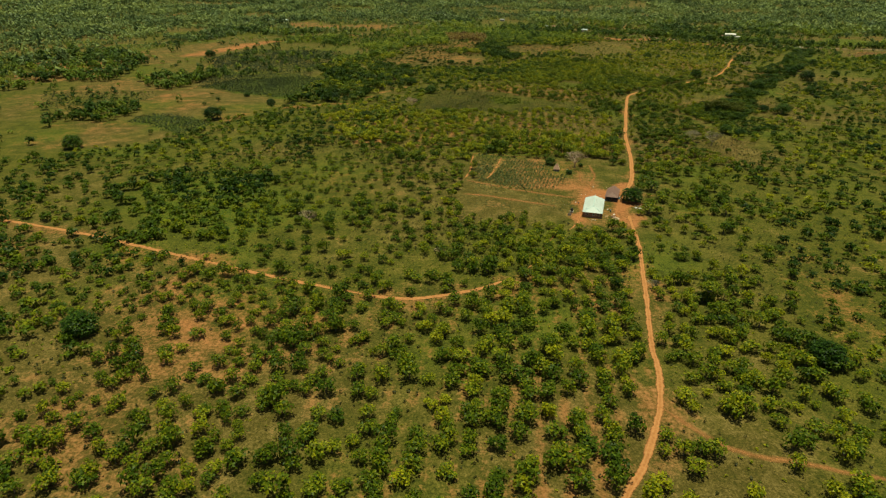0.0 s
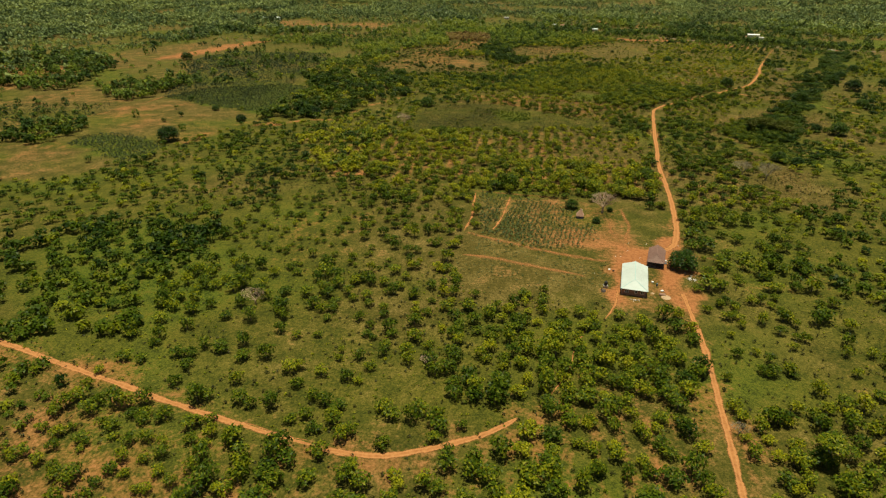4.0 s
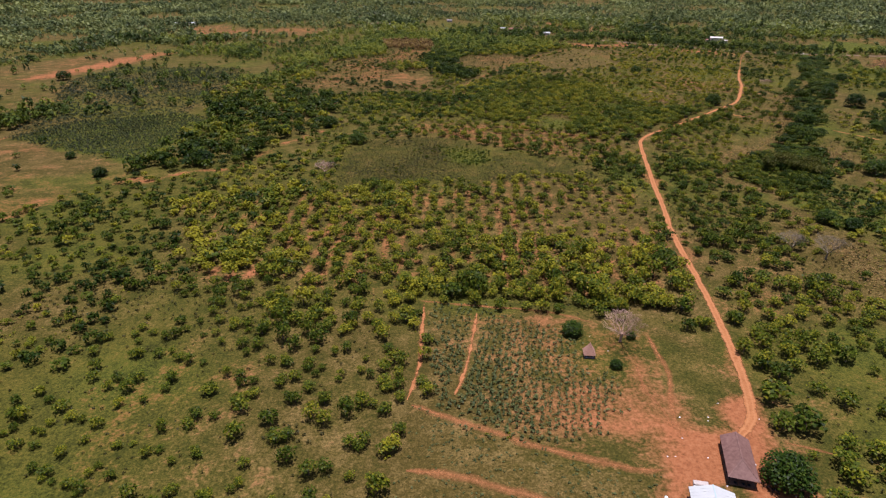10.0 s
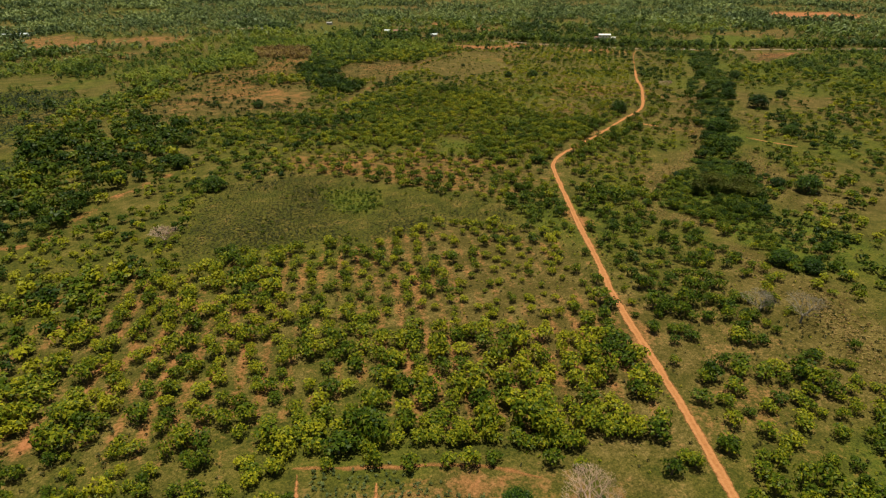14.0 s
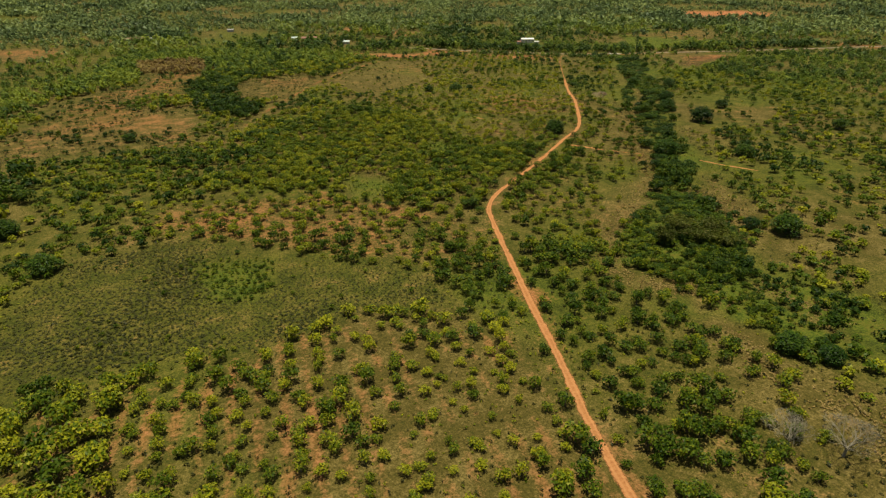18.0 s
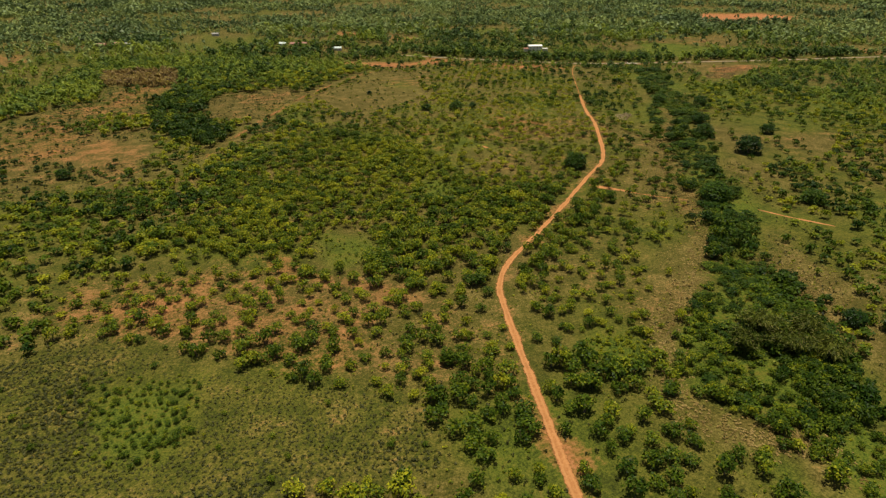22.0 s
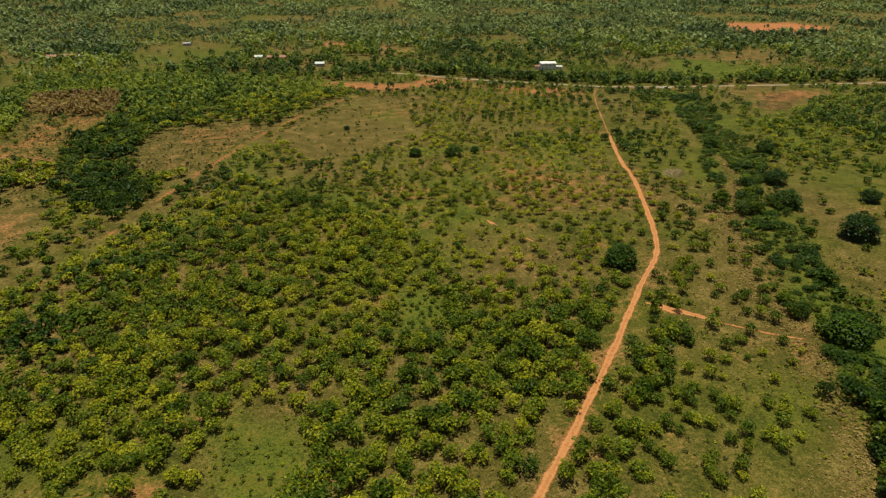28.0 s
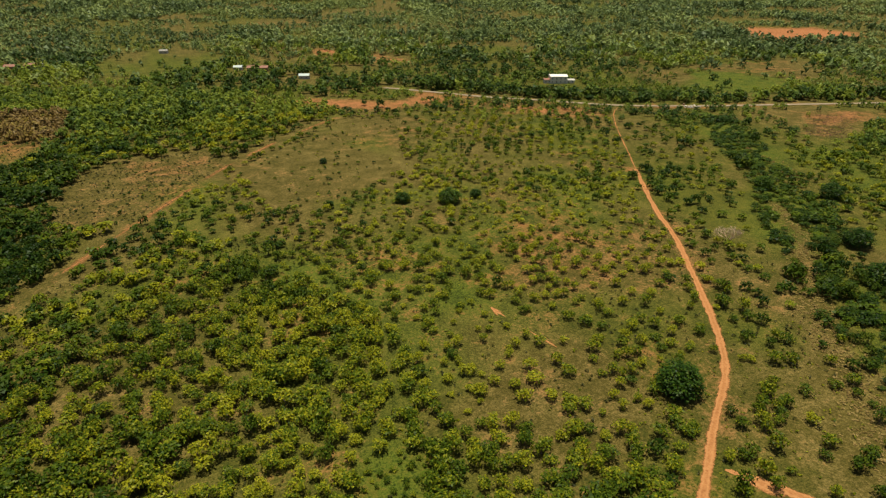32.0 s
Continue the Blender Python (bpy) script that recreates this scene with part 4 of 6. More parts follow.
taken, grown, thicket = [FARM, PLOT_EDGE], [], []


def settle(p, outlines):
    x, y = p[:, 0], p[:, 1]
    ok = in_view(x, y)
    for poly in outlines:
        ok &= depth_in(x, y, poly) < 0
    for line, clear in ((MAIN_TRACK, 1.2), (FIREBREAK, 2.6), (WOOD_EDGE, 1.5), (LEFT_TRACK, 0.2), (BRANCH_TRACK, 0.8), (SIDE_TRACK, 1.2), (DIAG_TRACK, 1.2), (YARD_PATH, 1.0), (FOOT_PATH, 0.5), (HIGHWAY, 7)):
        ok &= off_line(x, y, line) > clear + 0.58 * p[:, 2]
    return p[ok]


for k, (poly, *rest) in enumerate(ZONES):
    if rest[3]:
        (thicket if poly in (WEST_WOOD, WEST_FOREST, HEDGE_LOW, HEDGE_HIGH, DARK_WOOD_NORTH) else grown).append(settle(grow(poly, *rest[:4], rest[4], rest[5], 100 + 7 * k, rest[6]), taken))
    taken.append(poly)
# the valley thicket, then open scrub orchard all round, then woods to the skyline
rng = np.random.default_rng(40)
band = grow(None, (3.4, 3.4), 0, 0.42, 0.97, (0.8, 3.6), 0.36, 401, 0.25, [(180, 400), (520, 880)])
band = band[off_line(band[:, 0], band[:, 1], VALLEY) < 6 + 15 * value_noise(band[:, 0], band[:, 1], 30, 402) + 9 * np.exp(-(np.hypot(band[:, 0] - 217, band[:, 1] - 462) / 30) ** 2)]
band[:, 3] *= np.where(value_noise(band[:, 0], band[:, 1], 16, 403) > 0.62, 1.0, 0.55)
thicket.append(settle(band[off_line(band[:, 0], band[:, 1], DRY_LINES[0][0]) > 3.0], []))
field = grow(None, (6.0, 5.4), -10, 0.28, 0.84, (1.2, 2.7), 0.5, 411, 0.6, [(-500, 60), (760, 1000)])
field = field[off_line(field[:, 0], field[:, 1], VALLEY) > 20]
grown.append(settle(patchwork(field), taken))
far = grow(None, (8.2, 8.2), 0, 0.38, 0.98, (1.7, 3.9), 0.5, 421, 0.7, [(-1600, 60), (2300, 2700)])
far = far[(far[:, 0] < -500) | (far[:, 0] > 760) | (far[:, 1] > 1000)]
reach = off_line(far[:, 0], far[:, 1], [(0, 0), (27, 254), (152, 530)])
far, reach = far[reach < 2350], reach[reach < 2350]
thin = rng.random(len(far)) < np.clip(1100 / reach, 0.3, 1) ** 1.6
far, reach = far[thin], reach[thin]
far[:, 2] *= np.clip(reach / 1100, 1, 1.5)
grown.append(settle(patchwork(far), taken))
# a screen of taller trees on the south-east side of the bend
verge = spline([(164, 522), (172, 534), (193, 550), (219, 571), (254, 601), (276, 620)], 3.2)
verge = verge + np.random.default_rng(77).normal(size=verge.shape) * 0.9
grown.append(np.array([(x + 1.9 + 1.1 * ((3 * k) % 4), y - 2.6 - 1.2 * ((3 * k) % 4), 1.6 + 1.1 * ((7 * k) % 5) / 5, 1.75, 0.35 + 0.12 * (k % 4)) for k, (x, y) in enumerate(verge) if k % 9 != 8]))
# a planted row along the head of the crop plot
head = spline([(14, 351), (36, 347), (57, 342), (76, 336), (92, 330)], 4.0)
head = head + np.random.default_rng(78).normal(size=head.shape) * 0.7
grown.append(np.array([(x, y + 1.2, 1.7 + 1.2 * ((7 * k) % 5) / 5, 1.2, 0.45 + 0.18 * ((3 * k) % 4)) for k, (x, y) in enumerate(head)] + [(x + 2.0, y + 5.4, 2.0 + 1.0 * ((3 * k) % 5) / 5, 1.25, 0.4 + 0.15 * ((5 * k) % 4)) for k, (x, y) in enumerate(head)]))
# the loose grove east of the yard: place and crown radius
GROVE = [(102.5, 291.5, 4.6), (98.3, 281.3, 3.6), (103.7, 281.0, 4.5), (99.3, 271.9, 1.4), (118.6, 287.8, 3.2), (114.6, 292.6, 2.4), (108.6, 273.7, 2.9), (103.4, 264.6, 3.3), (96.2, 259.4, 3.1),
         (104.6, 268.9, 3.3), (113.8, 270.9, 3.4), (111.5, 264.6, 2.8), (126.1, 283.9, 2.6), (92.6, 250.3, 4.2), (88.2, 248.6, 2.2), (105.6, 257.6, 1.8), (96.9, 250.7, 3.0), (104.6, 253.6, 2.0)]
grown.append(np.array([(x, y, r, 1.15, 0.30 + 0.07 * (k % 4)) for k, (x, y, r) in enumerate(GROVE)]))
# a dense belt of taller trees behind the graded road
belt = grow(None, (7, 7), 0, 0.4, 0.95, (2.6, 4.6), 0.22, 441, 0.3, [(290, 780), (1000, 1120)])
behind = off_line(belt[:, 0], belt[:, 1], HIGHWAY)
above = belt[:, 1] > np.interp(belt[:, 0], [p[0] for p in HIGHWAY], [p[1] for p in HIGHWAY])
grown.append(belt[above & (behind > 9) & (behind < 20 + 16 * value_noise(belt[:, 0], belt[:, 1], 60, 442)) & (np.hypot(belt[:, 0] - 452, belt[:, 1] - 996) > 24)])
# half of the thicket is made up of dark evergreens, the rest of common bush
thicket = np.vstack(thicket)
dark = np.random.default_rng(95).random(len(thicket)) < np.where(thicket[:, 0] < 100, 0.5, 0.64)
bush = thicket[~dark]
bush[:, 4] *= np.where(bush[:, 0] < 100, 0.85, 0.55)
grown.append(bush)
thicket = thicket[dark]
trees = np.vstack(grown)
in_bed = off_line(trees[:, 0], trees[:, 1], VALLEY) < 7
in_bed[len(trees) - len(bush):] = False
trees = trees[~in_bed]
trees[:, 4] *= np.where((trees[:, 0] < -10) & (trees[:, 1] < 340), 0.75, 1.0)   # duller bush west of the farm

# the far houses stand in clearings
HOUSES = [(456, 1003), (466, 996), (446, 1005), (247, 1108), (194, 1180), (212, 1170), (-18, 1268), (-2, 1273), (12, 1268), (123, 1333), (-350, 1304), (-326, 1306)]
for hx, hy in HOUSES:
    trees = trees[off_line(trees[:, 0], trees[:, 1], [(hx, hy), (hx - 10, hy - 24)]) > 9]

trees = trees[np.hypot(trees[:, 0] - 89, trees[:, 1] - 331) > 4.5]
CORRIDOR = [(10, 130), (30, 300), (90, 440), (200, 640)]
lane = off_line(trees[:, 0], trees[:, 1], CORRIDOR)
blur = lane + 90 * (np.random.default_rng(96).random(len(lane)) - 0.5)   # no hard line where the leaf colours start to carry haze
NEAR = [crown_template(s, 220, 0.125, 9 + s, 0.74 + 0.03 * s) * (1.15 - 0.04 * s, 0.87 + 0.04 * s, 1.0) for s in range(8)]
MIDDLE = [crown_template(s, 76, 0.20, 10) for s in range(20, 28)]
MIDDLE_FINE = [crown_template(s, 280, 0.11) for s in range(30, 36)]
FAR_FINE = [crown_template(s, 52, 0.29, 9, 0.95, True) for s in range(50, 56)]
FAR = [crown_template(s, 12, 0.49, 7, 0.9, True) for s in range(40, 48)]
near, middle, remote = trees[lane < 110], trees[(lane >= 110) & (blur < 330)], trees[(lane >= 110) & (blur >= 330)]
# the 300 orchard trees that stand nearest to the farm track are trees of their own
big = near[:, 2] > 1.5
order = np.argsort(off_line(near[:, 0], near[:, 1], [(66, 190), (83, 247), (95, 289), (110, 340), (121, 391), (155, 509), (170, 538), (252, 606)]) + 1000 * ~big)
single, near = near[order[:300]], near[order[300:]]


def mesh_tone(name, verts, tone, mat):
    return mesh_of(name, verts, np.arange(len(verts)).reshape(-1, 3), mat, tone=np.full(len(verts), tone))


def stand(name, crown, trunk, label, category, group, m, scale):
    """A tree: an empty at its foot that carries trunk and crown."""
    tree = tagged(new(name), label, category, group)
    tree.matrix_world = m @ Matrix.Diagonal((*scale, 1))
    for key, me in (("trunk", trunk), ("crown", crown)):
        ob = new(key, me)
        ob.parent = tree
    return tree


TONES = (0.18, 0.4, 0.62, 0.85)
CROWNS = [[mesh_tone("crown", t, tone, LEAF) for t in NEAR] for tone in TONES]
TRUNKS = [mesh_of("trunk", *trunk_template(s), BARK) for s in range(4)]
WORDS = ("dark green cashew tree with a dense crown", "leafy green cashew tree with a domed crown", "yellow-green cashew tree with a ragged crown", "pale yellow cashew tree with sparse leaves")
for k, (x, y, r, h, tone) in enumerate(single):
    t = int(np.argmin(np.abs(np.array(TONES) - tone)))
    size = "small " if r < 2.3 else "broad " if r > 3.1 else ""
    stand("cashew_tree", CROWNS[t][k % 8], TRUNKS[k % 4], size + WORDS[t] + " beside the track", "tree", "cashew trees along the farm track", pose(x, y, 0, 0, 0, 137 * k % 360), (r, r, r * h))
forest("orchard_trees", near, NEAR, LEAF, "rows of leafy green and yellow-green cashew trees", seed=1)
forest("scrub_trees", middle, MIDDLE, SCRUB_LEAF, "scattered green bush and orchard trees", seed=2)
deep = off_line(thicket[:, 0], thicket[:, 1], CORRIDOR)
forest("valley_thicket", thicket[deep < 200], MIDDLE_FINE, THICKET_LEAF, "dense dark green thicket along the valley", "thicket", seed=8)
forest("field_hedges", thicket[deep >= 200], MIDDLE, THICKET_LEAF, "dark green woods and hedges between fields", "hedge", seed=9)
# the farther share takes the leaf colour with more haze painted in
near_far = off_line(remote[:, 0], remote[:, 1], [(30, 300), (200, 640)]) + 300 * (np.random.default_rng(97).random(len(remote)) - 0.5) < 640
forest("far_woodland", remote[near_far], FAR_FINE, SAVANNA_HAZE_LEAF, "green savanna woodland and bush round the fields", seed=4)
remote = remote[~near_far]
dry_bush = grow(DRY_BUSH, (5, 5), 0, 0.35, 0.95, (1.8, 3.2), 0.72, 461)
forest("dry_thicket", dry_bush, FAR_FINE, DRY_LEAF, "dry pinkish-brown thicket at the edge of a field", "thicket", seed=10)
forest("distant_woodland", remote, FAR, DISTANT_HAZE_LEAF, "distant green savanna woodland", seed=3)


def stems(name, places, mat, label):
    """Plain trunks of the joined trees: a three-sided post and two limbs each."""
    v, f = trunk_template(9, 2, 3)
    turn = np.random.default_rng(9).random(len(places)) * 6.283
    c, sn, r = np.cos(turn)[:, None], np.sin(turn)[:, None], places[:, 2:3]
    verts = np.stack([places[:, :1] + r * (c * v[:, 0] - sn * v[:, 1]), places[:, 1:2] + r * (sn * v[:, 0] + c * v[:, 1]), r * places[:, 3:4] * v[:, 2]], -1).reshape(-1, 3)
    faces = (np.arange(len(places))[:, None, None] * len(v) + f[None]).reshape(-1, 4)
    tagged(new(name, mesh_of(name, verts, faces, mat)), label, "trunks", kind="stuff")


stems("orchard_trunks", near[near[:, 2] > 1.3], BARK, "short grey-brown trunks of the orchard trees")

# low tufts and saplings in the grass
tufts = grow(None, (2.7, 2.7), 12, 0.4, 0.5, (0.22, 0.62), 0.42, 431, 0.9, [(-190, 60), (340, 760)])
tufts = tufts[off_line(tufts[:, 0], tufts[:, 1], CORRIDOR) < 150]
tufts = settle(tufts, [PLOT, YARD, FARM, SCRUB_FIELD, LAWN])
TUFT = [crown_template(s, 10, 0.42, 4, 0.7) for s in range(70, 76)]
dull = (tufts[:, 4] < 0.42) | (depth_in(tufts[:, 0], tufts[:, 1], WEST_ROUGH) > 0)
forest("undergrowth", tufts[~dull], TUFT, LEAF, "low green tufts and saplings in grass", "undergrowth", seed=5)
forest("dry_undergrowth", tufts[dull], TUFT, HEATH_LEAF, "low dull olive-brown shrubs in dry grass", "undergrowth", seed=11)

heath = grow(SCRUB_FIELD, (1.05, 1.05), 20, 0.45, 0.95, (0.2, 0.62), 0.38, 451, 0.25)
heath = heath[depth_in(heath[:, 0], heath[:, 1], LUSH_SCRUB) < 0]
heath[:, 3] *= 0.55
fallow = np.vstack([grow(poly, (2.3, 2.3), 20, 0.45, 0.8, (0.3, 0.85), 0.35, 455 + k, 0.5) for k, poly in enumerate((FALLOW, BROWN_FIELD))])
fallow[:, 3] *= 0.55
fallow = fallow[depth_in(fallow[:, 0], fallow[:, 1], BROWN_FAR) < 0]
forest("fallow_shrubs", fallow, [crown_template(s, 6, 0.5, 3, 0.7) for s in range(76, 80)], HEATH_LEAF, "low dull brown shrubs on fallow fields", "scrub", seed=16)
forest("heath", settle(heath, []), TUFT, HEATH_LEAF, "low dull brown-green heath shrubs on fallow ground", "scrub", seed=6)

# charred red-brown stubble on the burnt field
CHARRED = leaf_material("charred_stubble", (0.035, 0.018, 0.012), (0.085, 0.038, 0.024), (0.15, 0.075, 0.045))
char = grow(BURNT_CORE, (1.7, 1.7), 15, 0.45, 0.9, (0.35, 0.8), 0.4, 465, 0.3)
char[:, 3] *= 0.4
forest("charred_stubble", char, TUFT, CHARRED, "charred red-brown stubble on a burnt field", "stubble", seed=17)

# straw-coloured dry grass along the valley and the fields
STRAW_GRASS = leaf_material("straw_grass", (0.17, 0.112, 0.034), (0.285, 0.192, 0.064), (0.40, 0.28, 0.10), island=0.3)
straw = [grow(poly, (1.7, 1.7), 15, 0.45, 0.8, (0.2, 0.5), 0.5, 471 + k, 0.8) for k, poly in enumerate((DRY_EDGE, DRY_BAND, DRY_EAST, DRY_SLOPE))]
strip = spline(GULLY, 1.2)
strip = strip + np.random.default_rng(481).normal(size=strip.shape) * 3.0
for k, (line, w) in enumerate(DRY_LINES):
    p = np.repeat(spline(line, 0.7), 5, axis=0)
    p = p + np.random.default_rng(490 + k).normal(size=p.shape) * w * 0.62
    straw.append(np.stack([p[:, 0], p[:, 1], np.full(len(p), 0.45), np.full(len(p), 0.8), value_noise(p[:, 0], p[:, 1], 4.0, 495)], -1))
straw.append(np.stack([strip[:, 0], strip[:, 1], np.full(len(strip), 0.7), np.full(len(strip), 1.1), np.full(len(strip), 0.5)], -1))
straw = settle(np.vstack(straw), [])
forest("dry_grass", straw, TUFT, STRAW_GRASS, "tufts of pale straw-coloured dry grass", "grass", seed=12)

# single dark mango trees, the last one a low shrub: place and crown radius
MANGO = [(-109, 152, 5.4), (107, 138, 5.0), (-226, 356, 6.2), (-168, 434, 6.8), (-139, 485, 3.8), (-168, 518, 3), (-11, 536, 5.2), (-92, 502, 5.5), (-289, 772, 6.5), (-383, 900, 5),
         (89.3, 265.8, 5.3), (60.3, 324.3, 3.1), (67.6, 307.5, 1.8), (-30, 578, 5.5), (256, 622, 6.2), (257, 454, 6.0), (248, 463, 3.8), (190, 397, 4.2), (324, 537, 5), (402, 630, 4.5), (359, 605, 7.5), (423, 554, 5),
         (421, 706, 5.5), (402, 728, 4.5), (196, 389, 3.6), (286, 556, 7), (252, 768, 5.2), (232, 777, 3.6), (266, 770, 3), (9, 712, 4), (362, 641, 6), (383, 665, 5.5), (210, 848, 2.2), (76.6, 320.6, 1.5)]
MANGO_CROWNS = [mesh_tone("crown", crown_template(s, 2800, 0.064, 44, 1.0, True), tone, MANGO_LEAF) for s, tone in ((60, 0.2), (61, 0.3), (62, 0.45), (63, 0.35))]
MANGO_TRUNKS = [mesh_of("trunk", *trunk_template(s, 5, 7), BARK) for s in (80, 81)]
for k, (x, y, r) in enumerate(MANGO):
    where = "beside the thatched shed" if k == 10 else "clipped round beside the granary hut" if k in (11, 12) else "standing alone in grass" if r < 5 else "with a broad dense crown in grass"
    stand("mango_tree", MANGO_CROWNS[k % 4], MANGO_TRUNKS[k % 2], ("small " if r < 3.2 else "") + "dark green mango tree " + where, "tree", "mango trees", pose(x, y, 0, 0, 0, 71 * k % 360), (r, r, r * 0.84))

# a tall tree with a bare pale trunk that stands over the orchard
TALL_BARK = plain_material("grey_bark", (0.22, 0.18, 0.14), (0.42, 0.37, 0.31), 4.0)


def tall_tree(x, y, radius, height, seed, label):
    """A clear stem with forking limbs under a broad, ragged crown."""
    rng = random.Random(seed)
    tree = tagged(new("tall_tree"), label, "tree")
    tree.matrix_world = pose(x, y, 0)
    trunk = bmesh.new()
    def tube(a, b, ra, rb, sides=8):
        q = (b - a).to_track_quat("Z", "Y")
        ring = [[trunk.verts.new(c + q @ Vector((r * math.cos(6.283 * k / sides), r * math.sin(6.283 * k / sides), 0))) for k in range(sides)] for c, r in ((a, ra), (b, rb))]
        for k in range(sides):
            n = (k + 1) % sides
            trunk.faces.new((ring[0][k], ring[0][n], ring[1][n], ring[1][k]))
    fork = Vector((0.15, 0.1, height * 0.45))
    tube(Vector((0, 0, -0.1)), fork, 0.24, 0.17)
    for k in range(6):
        a = 6.283 * (k + 0.5 * rng.random()) / 6
        knee = fork + Vector((math.cos(a), math.sin(a), 1.1)) * radius * 0.34
        tube(fork, knee, 0.11, 0.07, 6)
        tube(knee, knee + Vector((math.cos(a + 0.5), math.sin(a + 0.5), 0.5)) * radius * 0.4, 0.06, 0.025, 5)
    part("trunk", trunk, TALL_BARK, tree, "bare pale grey trunk")
    shape = crown_template(seed, 900, 0.085, 16, 0.8) * (radius, radius, radius) + (0.15, 0.1, height * 0.5)
    crown = new("crown", mesh_tone("crown", shape, 0.45, LEAF))
    crown.parent = tree


tall_tree(87.4, 171.6, 3.6, 7.5, 85, "tall green tree with a clear pale trunk above the orchard")
tall_tree(30.0, 143.1, 2.8, 5.5, 86, "tall green tree with a clear pale trunk above the orchard")

# bare grey trees
DEAD_BARK = plain_material("dead_bark", (0.38, 0.25, 0.175), (0.57, 0.40, 0.29), 4.0)
PALE_BARK = plain_material("pale_bark", (0.19, 0.16, 0.105), (0.32, 0.275, 0.19), 4.0)


def bare_tree(x, y, radius, height, seed, label, bark=None):
    rng = random.Random(seed)
    tree = tagged(new("dead_tree"), label, "tree")
    tree.matrix_world = pose(x, y, 0) @ Matrix.Diagonal((1.15, 1.15, 0.92, 1))
    trunk, twigs = bmesh.new(), bmesh.new()
    def tube(bm, a, b, ra, rb, sides):
        q = (b - a).to_track_quat("Z", "Y")
        ring = [[bm.verts.new(c + q @ Vector((r * math.cos(6.283 * k / sides), r * math.sin(6.283 * k / sides), 0))) for k in range(sides)] for c, r in ((a, ra), (b, rb))]
        for k in range(sides):
            n = (k + 1) % sides
            bm.faces.new((ring[0][k], ring[0][n], ring[1][n], ring[1][k]))
    def branch(a, way, length, r, level):
        b = a + way * length
        tube(trunk if level < 2 else twigs, a, b, r, r * 0.68, 7 if level < 2 else 3)
        if level == (6 if radius >= 4 else 5):
            return
        first = rng.random() * 6.283
        for k in range(5 if level == 0 else 3):
            a2 = first + 6.283 * k / (5 if level == 0 else 3) + rng.uniform(-0.4, 0.4)
            side = Vector((math.cos(a2), math.sin(a2), 0.0)) * rng.uniform(0.45, 1.0) * (1.3 if level == 0 else 0.9)
            go = way + side + Vector((0, 0, 0.16))
            go.z = max(go.z, 0.05)
            branch(b, go.normalized(), length * rng.uniform(0.66, 0.86) if level else length * rng.uniform(0.75, 0.95), max(r * 0.55, 0.016), level + 1)
    branch(Vector((0, 0, -0.1)), Vector((0.05, 0, 1)).normalized(), height * 0.22, radius * 0.075, 0)
    part("trunk", trunk, bark or DEAD_BARK, tree)
    part("twig_tangle", twigs, bark or DEAD_BARK, tree, "tangle of bare grey twigs")


bare_tree(72.9, 319.1, 5.2, 12.6, 1, "leafless grey-brown tree at the edge of the plot")
bare_tree(158, 371, 4.0, 10, 2, "leafless pale grey tree among orchard bushes", PALE_BARK)
bare_tree(167, 364, 4.4, 12, 3, "leafless pale spreading tree in green scrub", PALE_BARK)
bare_tree(-58, 239, 3.2, 8.0, 4, "small leafless grey tree in the grass")
bare_tree(336, 685, 4, 10.0, 5, "leafless grey-brown tree in open grass")
bare_tree(-25, 476, 4, 10.0, 6, "leafless grey tree near the wood's edge")

bare_tree(-1.0, 206.4, 2.6, 5.0, 7, "low leafless pinkish-brown bush in green grass")
bare_tree(72.3, 180.6, 1.8, 4.5, 8, "small leafless pale tree beside the track", PALE_BARK)

# bamboo in the valley: arching culms with drooping plumes
BAMBOO_LEAF = leaf_material("bamboo_leaf", (0.026, 0.038, 0.005), (0.090, 0.105, 0.014), (0.22, 0.20, 0.035), island=0.6)
CULM = plain_material("bamboo_culm", (0.14, 0.12, 0.03), (0.25, 0.2, 0.06), 3.0)


def bamboo(x, y, height, reach, seed, label):
    rng = np.random.default_rng(seed)
    clump = tagged(new("bamboo_clump"), label, "bamboo", "bamboo clumps in the valley")
    clump.matrix_world = pose(x, y, 0)
    culms, leaves = bmesh.new(), []
    for _ in range(46):
        a, out, top = rng.random() * 6.283, reach * (0.25 + 0.75 * rng.random()), height * (0.7 + 0.35 * rng.random())
        foot = Vector((0.9 * rng.normal(), 0.9 * rng.normal(), 0))
        line = []
        for k in range(9):
            u = k / 8
            line.append(foot + Vector((math.cos(a) * out * u ** 2, math.sin(a) * out * u ** 2, top * (u * 1.25 - 0.48 * u ** 3.2))))
        for p, q in zip(line, line[1:]):
            d = Vector((-math.sin(a), math.cos(a), 0)) * 0.05
            culms.faces.new([culms.verts.new(v) for v in (p - d, p + d, q + d * 0.8, q - d * 0.8)])
        for _ in range(64):
            u = 0.4 + 0.6 * rng.random()
            p = np.array(line[min(8, int(u * 8))]) + rng.normal(size=3) * (0.65, 0.65, 0.5)
            way = np.array([math.cos(a), math.sin(a), -0.55]) + 0.5 * rng.normal(size=3)
            way /= np.linalg.norm(way)
            side = np.cross(way, rng.normal(size=3))
            side /= np.linalg.norm(side) + 1e-6
            n = 0.45 + 0.5 * rng.random()
            leaves += [p - way * n * 0.5 + side * 0.13, p - way * n * 0.5 - side * 0.13, p + way * n]
    part("culms", culms, CULM, clump)
    crown = new("foliage", mesh_tone("foliage", np.array(leaves), 0.45, BAMBOO_LEAF))
    crown.parent = clump


